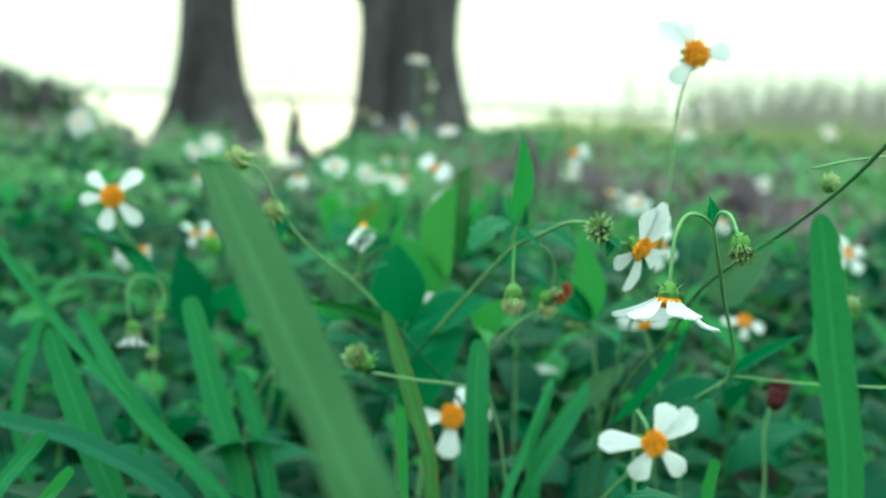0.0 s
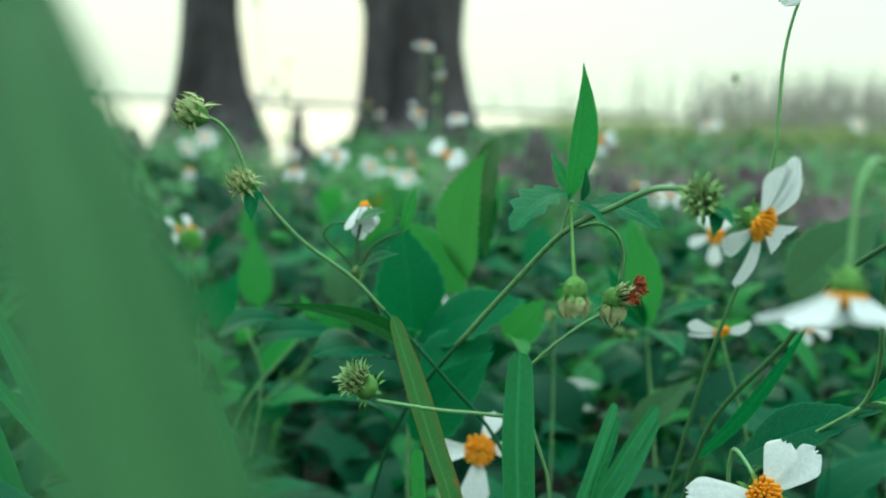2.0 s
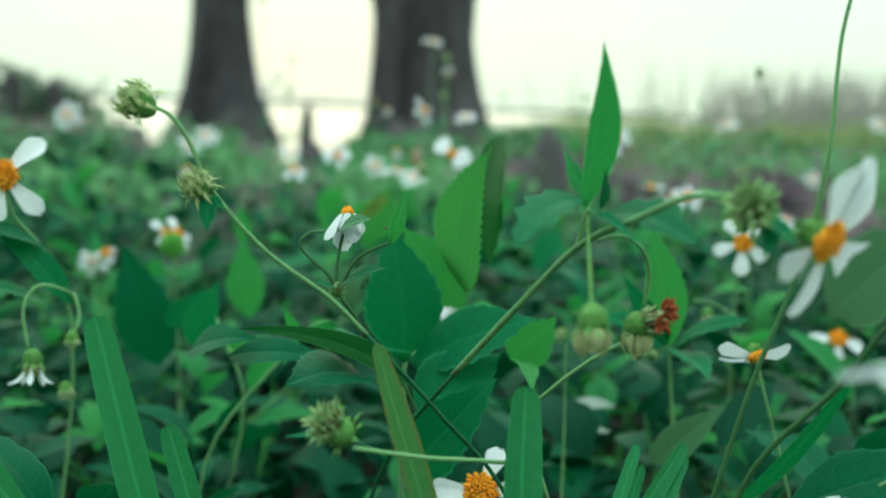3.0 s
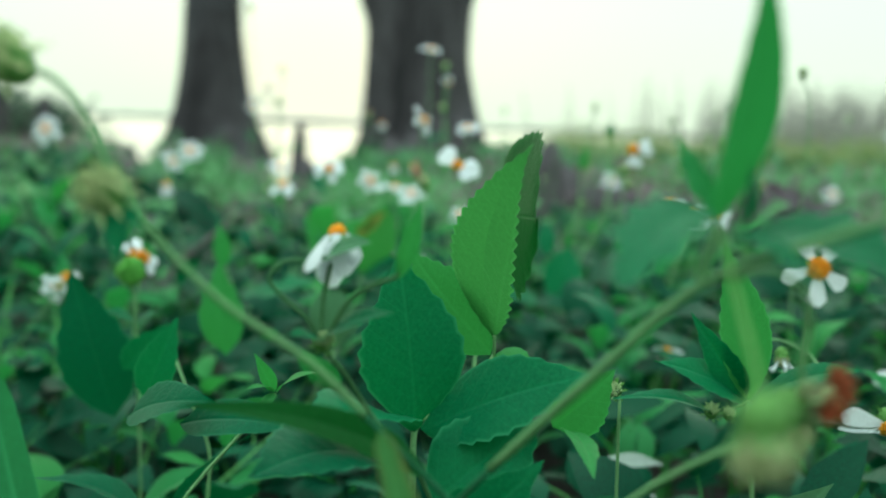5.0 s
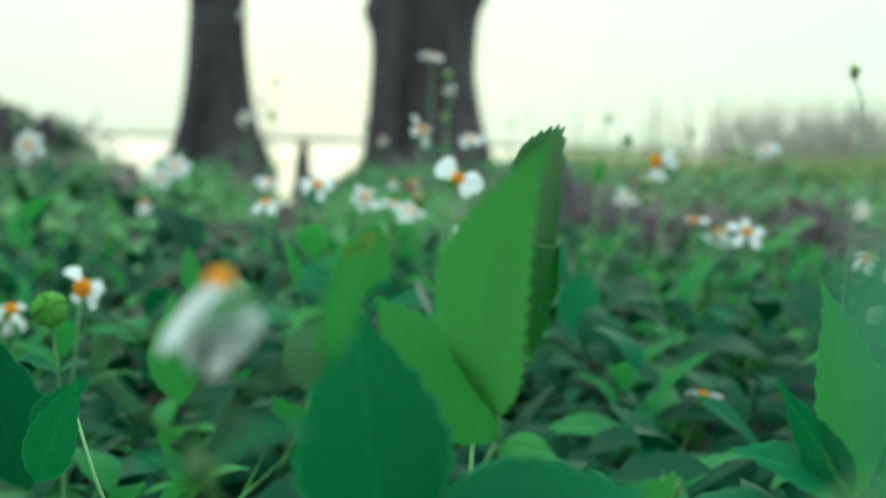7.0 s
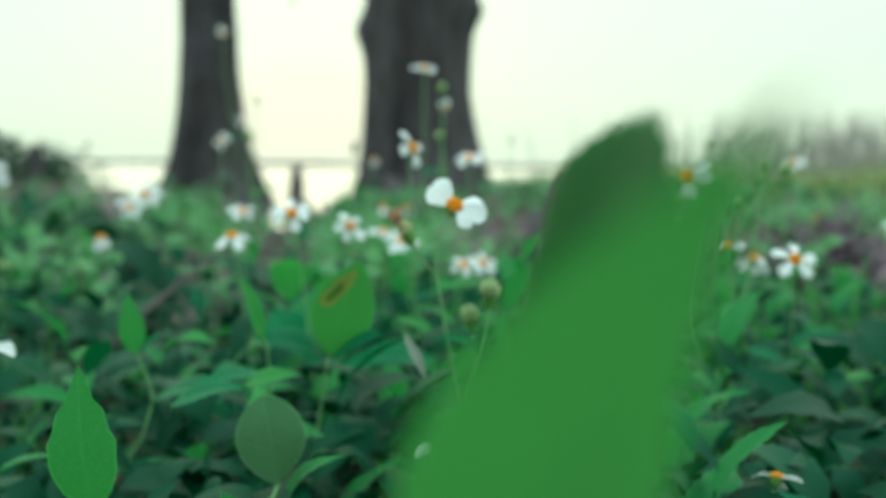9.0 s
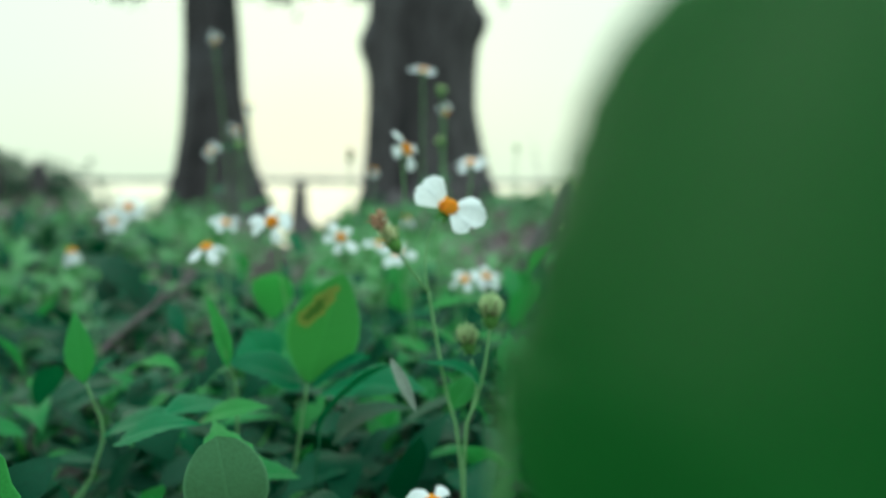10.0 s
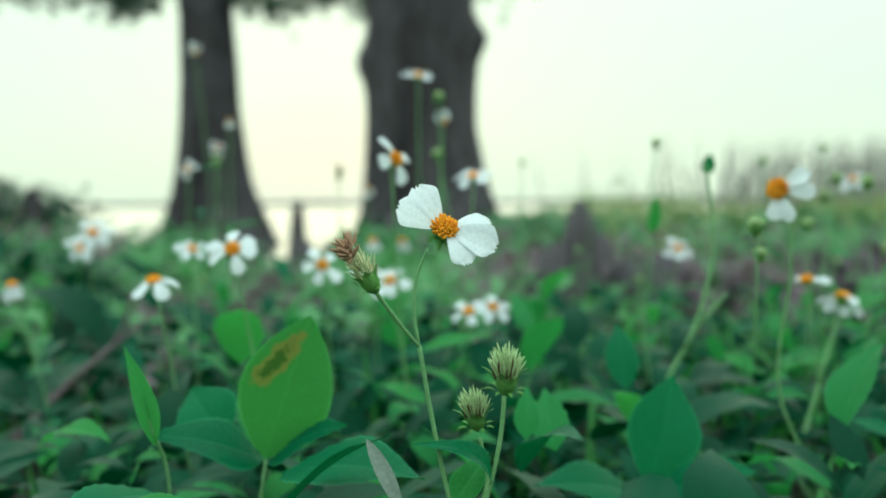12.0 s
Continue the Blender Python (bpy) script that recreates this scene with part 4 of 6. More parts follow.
# two buds on one long leaning stem
p = plant("wildflower", 0.075, 0.49, "long leaning green stem with two faded buds", "wildflower")
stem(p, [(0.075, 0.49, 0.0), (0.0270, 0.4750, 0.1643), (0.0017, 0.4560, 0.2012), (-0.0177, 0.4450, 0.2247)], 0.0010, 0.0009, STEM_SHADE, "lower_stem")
stem(p, [(-0.0177, 0.4450, 0.2247), (-0.0274, 0.4380, 0.2360), (-0.0431, 0.4300, 0.2490), (-0.0567, 0.4240, 0.2659), (-0.0622, 0.4210, 0.2789), (-0.0662, 0.4200, 0.2842), (-0.0711, 0.4190, 0.2865)], 0.0010, 0.0007)
bud(p, (-0.0742, 0.4190, 0.2873), (-0.75, -0.35, 0.55), 1.12, "faded")
bud(p, (-0.0600, 0.4230, 0.2668), (-0.4, -0.5, 0.75), 0.95, "faded", 1.2)
leaf(p, (-0.0565, 0.4230, 0.2648), (-0.0566, 0.4180, 0.2556), 0.005, (-0.2, -1, 0.2), 4)
leaf(p, (-0.0559, 0.4240, 0.2640), (-0.0527, 0.4200, 0.2609), 0.002, (0.2, -1, 0.2), 0)

# left-hand daisy
p = plant("wildflower", -0.175, 0.60, "white daisy with an orange disc on a leafy stem")
stem(p, [(-0.175, 0.60, 0.0), (-0.1489, 0.5850, 0.1934), (-0.1561, 0.5750, 0.2262), (-0.1659, 0.5700, 0.2406), (-0.1677, 0.5660, 0.2548)], 0.0012, 0.0009)
flower(p, (-0.1667, 0.5630, 0.2564), (0.05, -1, 0.15), 1.2, ((48, 1.05), (315, 1.1), (97, 0.95), (168, 1.0), (226, 1.12)), 0.06, 0, 0, 0.84)
leaf(p, (-0.1550, 0.5720, 0.2278), (-0.1809, 0.5500, 0.2424), 0.014, (0, -0.4, 1), 8)
leaf(p, (-0.1471, 0.5800, 0.2041), (-0.1735, 0.5600, 0.2459), 0.013, (0.4, -0.6, 0.7), 9)
leaf(p, (-0.1539, 0.5750, 0.2047), (-0.1792, 0.5400, 0.2208), 0.012, (0, -0.5, 1), 8)
stem(p, [(-0.1459, 0.5800, 0.2042), (-0.1450, 0.5700, 0.2111), (-0.1532, 0.5600, 0.2147), (-0.1570, 0.5560, 0.2078), (-0.1552, 0.5550, 0.1913)], 0.0009, 0.0008)
bud(p, (-0.1536, 0.5550, 0.1860), (0.05, -0.2, -1), 1.15, "drooping")
stem(p, [(-0.1459, 0.5800, 0.2090), (-0.1424, 0.5750, 0.2003), (-0.1434, 0.5720, 0.1948)], 0.0007, 0.0008)
bud(p, (-0.1444, 0.5720, 0.1916), (0.05, -0.2, -1), 0.8, "green")
bud(p, (-0.1498, 0.5800, 0.1684), (0.2, -0.5, -0.8), 0.9, "green")

# fuzzy seed head on a lying stem
p = plant("seed_head", 0.055, 0.44, "spiky faded seed head on a thin lying stem")
stem(p, [(0.055, 0.44, 0.0), (0.0308, 0.4300, 0.1918), (0.0179, 0.4200, 0.1977), (0.0013, 0.4050, 0.2030), (-0.0162, 0.3950, 0.2080)], 0.0008, 0.0008, STEM)
bud(p, (-0.0205, 0.3950, 0.2126), (-0.7, -0.35, 0.6), 1.12, "fuzzy")

# low daisy between the blades
p = plant("wildflower", 0.02, 0.54, "white daisy with an orange disc low among grass blades")
stem(p, [(0.02, 0.54, 0.0), (0.02, 0.525, 0.12), (0.0179, 0.5080, 0.1570)], 0.001, 0.0008)
flower(p, (0.0171, 0.5030, 0.1603), (0.03, -1, 0.3), 1.18, ((93, 0.95), (336, 0.85), (174, 1.15), (275, 1.1)), 0.08, 0, 1)

# blades of grass in the middle
p = plant("grass_tuft", 0.03, 0.41, "broad green grass blades, one with rusty spots", "grass", "")
blade(p, [(0.012, 0.385, 0.0), (0.0070, 0.4000, 0.1718), (0.0003, 0.4100, 0.1903), (-0.0069, 0.4200, 0.2083), (-0.0139, 0.4300, 0.2259)], 0.0078, (0.45, -1, 0.1), BLADE_RUST, 0.0, 0.03, label="blade with rust-brown margin")
blade(p, [(0.03, 0.41, 0.0), (0.0269, 0.4100, 0.1620), (0.0255, 0.4150, 0.1896), (0.0262, 0.4300, 0.2153)], 0.0105, (0.1, -1, 0.1))
blade(p, [(0.004, 0.36, 0.0), (-0.0020, 0.3600, 0.1847), (-0.0031, 0.3600, 0.1956), (-0.0038, 0.3600, 0.2050)], 0.0038, (0.2, -1, 0), LEAF_LIGHT, 0, 0.5)
blade(p, [(0.06, 0.42, 0.0), (0.0490, 0.4200, 0.1688), (0.0537, 0.4200, 0.1874), (0.0573, 0.4250, 0.1968)], 0.0034, (0.2, -1, 0), None, 0, 0.2)
blade(p, [(0.07, 0.45, 0.0), (0.0548, 0.4500, 0.1555), (0.0643, 0.4600, 0.1709), (0.0797, 0.4800, 0.1863)], 0.006, (0.3, -1, 0.3))

# large leaves low at both sides
p = plant("leafy_weed", 0.0, 0.50, "low weed with broad dark green leaves", "weed", "broad-leaved weeds")
leaf(p, (-0.0056, 0.4800, 0.2008), (-0.0481, 0.4400, 0.2276), 0.0075, (0.25, -0.8, 0.45), 0, SHADE_LEAF, 0.35, 0.12, 0.35, bow=0.06)
leaf(p, (-0.0147, 0.5000, 0.1710), (-0.0399, 0.4600, 0.1950), 0.014, (0, -0.3, 1), 6)
leaf(p, (-0.0093, 0.5200, 0.1586), (0.0186, 0.5000, 0.1990), 0.024, (0.2, -0.8, 0.7), 9)
leaf(p, (-0.0060, 0.5300, 0.1780), (0.0237, 0.5400, 0.2012), 0.028, (0.1, -0.7, 0.8), 9)
p = plant("leafy_weed", 0.17, 0.46, "low weed with a long toothed leaf", "weed", "broad-leaved weeds")
stem(p, [(0.15, 0.46, 0.0), (0.1056, 0.4500, 0.1630), (0.1073, 0.4200, 0.1886), (0.1219, 0.4000, 0.2086)], 0.001, 0.0007)
leaf(p, (0.0958, 0.4300, 0.1823), (0.1264, 0.4000, 0.2109), 0.020, (0, -0.7, 0.9), 10, WEED_LEAF)
leaf(p, (0.1617, 0.6000, 0.2066), (0.1845, 0.5600, 0.2522), 0.034, (-0.5, -0.9, 0.4), 7, LEAF_DULL)
leaf(p, (0.0876, 0.5800, 0.1472), (0.1094, 0.5600, 0.1767), 0.014, (0.3, -0.8, 0.7), 0, LEAF_DULL)
leaf(p, (0.0878, 0.4600, 0.1718), (0.1155, 0.4200, 0.2273), 0.006, (0.3, -0.8, 0.4), 0)

# two pale grey-green leaves lying low
leaf(p, (0.0658, 0.7500, 0.1215), (0.0939, 0.7300, 0.1327), 0.012, (0, -0.5, 1), 0, PALE)
leaf(p, (0.0703, 0.7400, 0.1110), (0.0892, 0.7200, 0.1206), 0.010, (0, -0.5, 1), 0, PALE)

# more daisies that pass on the right
p = plant("wildflower", 0.15, 0.58, "small white daisies low in the leaves")
stem(p, [(0.15, 0.58, 0.0), (0.14, 0.55, 0.12), (0.1119, 0.5250, 0.2048)], 0.001, 0.0007)
flower(p, (0.1119, 0.5250, 0.2057), (0.2, -0.5, -0.6), 0.8, ((90, 1.2), (270, 1.2), (180, 0.8), (140, 1.1)), 0.2, 0, 2, 1.1, "mid")
p = plant("wildflower", 0.27, 0.87, "small white daisy on a thin stem")
stem(p, [(0.27, 0.87, 0.0), (0.265, 0.86, 0.12), (0.2507, 0.8500, 0.1463)], 0.001, 0.0007)
flower(p, (0.2507, 0.8500, 0.1470), (-0.1, -0.8, 0.5), 1.1, ((90, 1.2), (250, 1), (180, 0.8)), 0.15, 0, 0)
p = plant("wildflower", 0.165, 0.76, "white daisy with an orange disc and three lower petals")
stem(p, [(0.165, 0.76, 0.0), (0.16, 0.75, 0.12), (0.155, 0.735, 0.19), (0.1549, 0.7240, 0.2206)], 0.001, 0.0008)
flower(p, (0.1536, 0.7200, 0.2218), (0, -1, 0.05), 0.98, ((110, 1.05), (178, 1.15), (236, 1.05), (36, 0.95), (326, 0.9)), 0.05, 0, 2)

# the branching stem with a drooping bud and a daisy seen from behind
p = plant("wildflower", 0.05, 0.45, "forked stem with a drooping bud and a nodding daisy")
stem(p, [(0.03, 0.47, 0.0), (0.0793, 0.4550, 0.1287), (0.1005, 0.4300, 0.1692), (0.1148, 0.4150, 0.1932), (0.1240, 0.4010, 0.2105), (0.1052, 0.3450, 0.2524), (0.0897, 0.3000, 0.2798)], 0.0012, 0.0009)
stem(p, [(0.0897, 0.3000, 0.2798), (0.0896, 0.2920, 0.2848), (0.0909, 0.2850, 0.2846), (0.0917, 0.2790, 0.2802)], 0.0008, 0.0007)
bud(p, (0.0925, 0.2780, 0.2768), (0.05, -0.45, -1), 0.85, "fuzzy")
stem(p, [(0.0897, 0.3000, 0.2798), (0.0851, 0.2950, 0.2833), (0.0794, 0.2900, 0.2838), (0.0759, 0.2860, 0.2787), (0.0747, 0.2840, 0.2684), (0.0744, 0.2835, 0.2636)], 0.0008, 0.0008)
flower(p, (0.0742, 0.2830, 0.2607), (-0.05, -0.12, -1), 0.9, ((95, 1.3), (262, 1.3), (40, 1.0), (150, 1.15), (205, 1.0), (320, 1.0)), -0.68, 0, 0, 1.6, "mid")
leaf(p, (0.0897, 0.3000, 0.2801), (0.0873, 0.2950, 0.2889), 0.0042, (0.3, -1, 0), 0)
stem(p, [(0.1240, 0.4010, 0.2105), (0.1534, 0.3950, 0.2098), (0.1845, 0.3800, 0.2131)], 0.0007, 0.0006)
leaf(p, (0.1236, 0.4010, 0.2098), (0.1459, 0.3850, 0.2322), 0.0055, (0.4, -0.7, 0.8), 0, LEAF, 0.6)

# the tall daisy
p = plant("wildflower", 0.10, 0.50, "tall white daisy with an orange disc above the rest")
# the lower part takes the dark stem colour in place of shade
stem(p, [(0.070, 0.50, 0.0), (0.076, 0.470, 0.12), (0.0888, 0.4450, 0.2115), (0.0985, 0.4420, 0.2445), (0.1020, 0.4400, 0.2601)], 0.0010, 0.0009, STEM_DARK, "lower_stem")
stem(p, [(0.1020, 0.4400, 0.2601), (0.1022, 0.4320, 0.2821), (0.1024, 0.4300, 0.3099), (0.1046, 0.4280, 0.3237), (0.1084, 0.4280, 0.3324)], 0.0009, 0.0006)
flower(p, (0.1080, 0.4260, 0.3356), (0.15, -1, 0.2), 1.1, ((52, 1.15), (18, 0.8), (278, 0.8), (140, 0.85)), 0.0, 0, 1)

# the low open daisy
p = plant("wildflower", 0.10, 0.43, "open white daisy with an orange disc near the ground")
stem(p, [(0.10, 0.43, 0.0), (0.098, 0.425, 0.10), (0.0917, 0.4200, 0.1890), (0.0935, 0.4100, 0.1884), (0.0956, 0.3990, 0.1825)], 0.001, 0.0008)
flower(p, (0.0952, 0.3960, 0.1834), (0.02, -1, 0.28), 1.22, ((89, 1.2), (338, 0.85), (306, 1.2), (228, 0.9), (152, 0.82)), 0.05, 0, 2, 1.0, "mid")

# the maroon bud
p = plant("seed_head", 0.155, 0.47, "dark maroon bud on a pale green stem")
stem(p, [(0.155, 0.47, 0.0), (0.1610, 0.4670, 0.1435), (0.1593, 0.4670, 0.1676), (0.1609, 0.4670, 0.1804)], 0.001, 0.0009)
bud(p, (0.1640, 0.4670, 0.1869), (0.15, -0.15, 1), 1.25, "maroon")

# the long dark stem that slants across
p = plant("leafy_weed", 0.05, 0.46, "long slanting dark green stem with narrow leaves", "weed", "broad-leaved weeds")
stem(p, [(0.088, 0.47, 0.0), (0.082, 0.460, 0.10), (0.0850, 0.4300, 0.1900), (0.1010, 0.4050, 0.2259), (0.1081, 0.3900, 0.2464), (0.1282, 0.3500, 0.2755), (0.1391, 0.3300, 0.2923), (0.1476, 0.3100, 0.3112)], 0.0012, 0.001, STEM_DARK)
stem(p, [(0.1269, 0.3300, 0.2966), (0.1385, 0.3300, 0.2994), (0.1528, 0.3300, 0.3017)], 0.0006, 0.0006)
leaf(p, (0.1182, 0.3600, 0.2634), (0.1288, 0.3400, 0.2770), 0.004, (0.3, -0.7, 0.8), 0)
bud(p, (0.1438, 0.3600, 0.2902), (0.1, -0.6, 0.6), 0.85, "green")
bud(p, (0.1763, 0.4200, 0.2373), (-0.2, -0.6, 0.4), 0.9, "green")

# near grass blades
p = plant("grass_tuft", -0.02, 0.17, "broad grass blade very near", "grass", "")
blade(p, [(-0.004, 0.11, 0.0), (0.0051, 0.1090, 0.2532), (0.0001, 0.1130, 0.2608), (-0.0084, 0.1310, 0.2700), (-0.0179, 0.1470, 0.2823), (-0.0279, 0.1660, 0.2940), (-0.0349, 0.1810, 0.3013)], 0.0107, (0.5, -1, 0.1), OLD_BLADE, 0.0, 0.45)
stem(p, [(-0.004, 0.11, -0.01), (-0.006, 0.112, 0.06), (-0.008, 0.114, 0.11)], 0.0035, 0.0022, GRASS, "sheath")
p = plant("grass_tuft", 0.09, 0.215, "single upright green grass blade", "grass", "")
blade(p, [(0.088, 0.215, 0.0), (0.1028, 0.2120, 0.2262), (0.0978, 0.2120, 0.2600), (0.0912, 0.2100, 0.2931)], 0.0085, (-0.2, -1, 0.1), None, 0, 0.25)
stem(p, [(0.088, 0.215, -0.01), (0.088, 0.215, 0.05), (0.088, 0.215, 0.09)], 0.003, 0.002, GRASS, "sheath")
p = plant("grass_tuft", -0.16, 0.42, "tuft of broad green grass blades", "grass", "")
blade(p, [(-0.13, 0.43, 0.0), (-0.1239, 0.4300, 0.1255), (-0.1426, 0.4400, 0.1668), (-0.1617, 0.4500, 0.2084)], 0.013, (0.4, -1, 0.1), None, 0, 0.2)
blade(p, [(-0.09, 0.45, 0.0), (-0.0835, 0.4400, 0.1334), (-0.1233, 0.4500, 0.1748), (-0.1546, 0.4700, 0.2135)], 0.0085, (0.5, -1, 0.1))
blade(p, [(-0.06, 0.42, 0.0), (-0.0665, 0.4000, 0.1420), (-0.1100, 0.4100, 0.1818), (-0.1453, 0.4200, 0.2157), (-0.1742, 0.4300, 0.2461), (-0.1879, 0.4300, 0.2668)], 0.0042, (0.5, -1, 0.2))
blade(p, [(-0.10, 0.48, 0.0), (-0.0783, 0.4700, 0.1223), (-0.0942, 0.4850, 0.1662), (-0.1116, 0.5000, 0.2158)], 0.0125, (0.3, -1, 0.1), None, 0, 0.45)
blade(p, [(-0.07, 0.50, 0.0), (-0.0657, 0.4700, 0.1228), (-0.0731, 0.4800, 0.1520), (-0.0849, 0.4900, 0.1831)], 0.009, (0.3, -1, 0.1), None, 0, 0.4)
blade(p, [(-0.13, 0.50, 0.0), (-0.1316, 0.4800, 0.1165), (-0.1322, 0.4900, 0.1410), (-0.1303, 0.4900, 0.1495)], 0.003, (0.2, -1, 0.1))
blade(p, [(-0.10, 0.38, 0.0), (-0.0869, 0.4000, 0.1412), (-0.1339, 0.4200, 0.1659), (-0.1940, 0.4400, 0.1724)], 0.011, (0.1, -0.5, 1), BLADE_SHADE)
blade(p, [(-0.16, 0.36, 0.0), (-0.1521, 0.3600, 0.1607), (-0.1427, 0.3800, 0.1782), (-0.1383, 0.3800, 0.1839)], 0.006, (0.4, -1, 0.3))
blade(p, [(-0.16, 0.34, 0.0), (-0.1357, 0.3600, 0.1571), (-0.1308, 0.3700, 0.1666), (-0.1248, 0.3700, 0.1738)], 0.005, (0.4, -1, 0.3), LEAF_LIGHT)
blade(p, [(-0.15, 0.52, 0.0), (-0.1951, 0.5000, 0.1468), (-0.1907, 0.5200, 0.1992)], 0.006, (0.3, -1, 0.1))
p = plant("grass_tuft", 0.05, 0.45, "thin green grass blades", "grass", "")
blade(p, [(0.02, 0.40, 0.0), (0.0380, 0.4100, 0.1493), (0.0499, 0.4300, 0.1747), (0.0598, 0.4500, 0.1946)], 0.0045, (-0.3, -1, 0.1))
blade(p, [(0.03, 0.44, 0.0), (0.0473, 0.4400, 0.1384), (0.0676, 0.4600, 0.1689), (0.0795, 0.4800, 0.1823)], 0.0065, (-0.3, -1, 0.1))
blade(p, [(0.10, 0.38, 0.0), (0.1145, 0.3900, 0.1506), (0.1161, 0.3900, 0.1668), (0.1182, 0.3900, 0.1801)], 0.0052, (0, -1, 0.1), LEAF_LIGHT, 0, 0.5)

# the plant with the big toothed leaf
p = plant("leafy_weed", 0.0, 0.55, "broad-leaved plant with large bright toothed leaves", "weed", "broad-leaved weeds")
stem(p, [(-0.01, 0.56, 0.0), (-0.0114, 0.5400, 0.1817), (-0.0112, 0.5500, 0.1936), (-0.0040, 0.5720, 0.1930), (0.0060, 0.5820, 0.1990), (0.0113, 0.5820, 0.2085)], 0.0015, 0.0008)
stem(p, [(0.0113, 0.5820, 0.2081), (0.0112, 0.5800, 0.2122), (0.0111, 0.5790, 0.2149)], 0.0007, 0.0007)
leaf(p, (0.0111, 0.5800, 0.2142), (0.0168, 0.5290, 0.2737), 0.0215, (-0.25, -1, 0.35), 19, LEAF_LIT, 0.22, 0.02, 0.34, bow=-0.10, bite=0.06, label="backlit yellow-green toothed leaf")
leaf(p, (0.0102, 0.5820, 0.2085), (-0.0150, 0.5720, 0.2405), 0.022, (-0.15, -1, 0.25), 13, LEAF_LIGHT, 0.15, 0.05, 0.40, bite=0.06)
leaf(p, (0.0113, 0.5820, 0.2078), (0.0228, 0.5700, 0.2097), 0.009, (0.1, -0.7, 0.8), 5, LEAF_LIGHT, 0.2)
leaf(p, (-0.0112, 0.5500, 0.1936), (-0.0161, 0.5450, 0.2426), 0.030, (0.25, -1, 0.35), 9, LEAF, 0.22, 0.08, 0.45)
leaf(p, (-0.0094, 0.5500, 0.1925), (0.0336, 0.5300, 0.2168), 0.026, (0.05, -0.75, 0.8), 10, LEAF, 0.22, 0.08, 0.45)
leaf(p, (-0.0126, 0.5500, 0.1920), (-0.0338, 0.5000, 0.2141), 0.024, (-0.1, -0.55, 0.9), 9, LEAF, 0.25, 0.1, 0.5)
leaf(p, (-0.0238, 0.5300, 0.1905), (-0.0435, 0.4800, 0.2052), 0.026, (0, -0.7, 0.9), 9, WEED_LEAF)
leaf(p, (0.0283, 0.5600, 0.1921), (0.0438, 0.5500, 0.2108), 0.018, (0.3, -1, 0.4), 9, LEAF_LIGHT, 0.25)
leaf(p, (0.0297, 0.5400, 0.1966), (0.0340, 0.5000, 0.2001), 0.009, (0.3, -0.7, 0.8), 5, LEAF_LIGHT)
stem(p, [(-0.004, 0.562, 0.03), (0.004, 0.640, 0.13), (0.0080, 0.6700, 0.2000), (0.0105, 0.6650, 0.2460)], 0.0013, 0.0009)
# added second leaf; its shade close to the eye is in the dark colour
leaf(p, (0.0105, 0.6650, 0.2460), (0.0228, 0.5955, 0.2500), 0.057, (-1, -0.2, 0.05), 15, SHADE_LEAF, 0.01, 0.02, 0.70, tip_power=0.6, bite=0.03, label="dark green toothed leaf held on edge")

# the whorled plant to the right of it
p = plant("leafy_weed", 0.11, 0.62, "weed with a whorl of pointed toothed leaves and tiny buds", "weed", "broad-leaved weeds")
stem(p, [(0.11, 0.62, 0.0), (0.108, 0.615, 0.10), (0.0992, 0.6100, 0.1743), (0.0979, 0.6100, 0.1896)], 0.0013, 0.001)
leaf(p, (0.0983, 0.6100, 0.1896), (0.0864, 0.6000, 0.2438), 0.0185, (0.2, -1, 0.3), 11, LEAF_LIGHT, 0.3, 0.08)
leaf(p, (0.0971, 0.6100, 0.1896), (0.0752, 0.5950, 0.2196), 0.011, (-0.3, -1, 0.3), 7, LEAF, 0.4)
leaf(p, (0.0966, 0.6100, 0.1892), (0.0653, 0.5900, 0.2085), 0.014, (-0.2, -0.7, 0.8), 8, LEAF, 0.25)
leaf(p, (0.1004, 0.6100, 0.1897), (0.1212, 0.5800, 0.2107), 0.015, (0.2, -0.7, 0.8), 8, LEAF, 0.25)
leaf(p, (0.0843, 0.6000, 0.1871), (0.0497, 0.5800, 0.1999), 0.009, (0, -0.3, 1), 6, LEAF, 0.4)
leaf(p, (0.0997, 0.6100, 0.1880), (0.1076, 0.5700, 0.1882), 0.016, (0.2, -0.6, 0.9), 7)
bud(p, (0.0835, 0.6000, 0.1884), (0, -0.5, 1), 0.65, "green")
bud(p, (0.0893, 0.6000, 0.1876), (0.2, -0.5, 1), 0.55, "green")
stem(p, [(0.0983, 0.6100, 0.1896), (0.0887, 0.6050, 0.1865), (0.0836, 0.6000, 0.1879)], 0.0006, 0.0006)
stem(p, [(0.1220, 0.6800, 0.1978), (0.1331, 0.6900, 0.1949), (0.1437, 0.6900, 0.1891), (0.1447, 0.6800, 0.1854)], 0.0008, 0.0008)
bud(p, (0.1288, 0.6800, 0.1909), (0, -0.4, -1), 0.8, "drooping")

# dark berry on a twig
p = plant("seed_head", 0.055, 0.60, "round dark green bud on a twig")
stem(p, [(0.055, 0.60, 0.0), (0.054, 0.60, 0.15), (0.0521, 0.5910, 0.1932)], 0.0008, 0.0007)
bud(p, (0.0503, 0.5910, 0.1965), (-0.4, -0.8, 0.3), 0.7, "green")

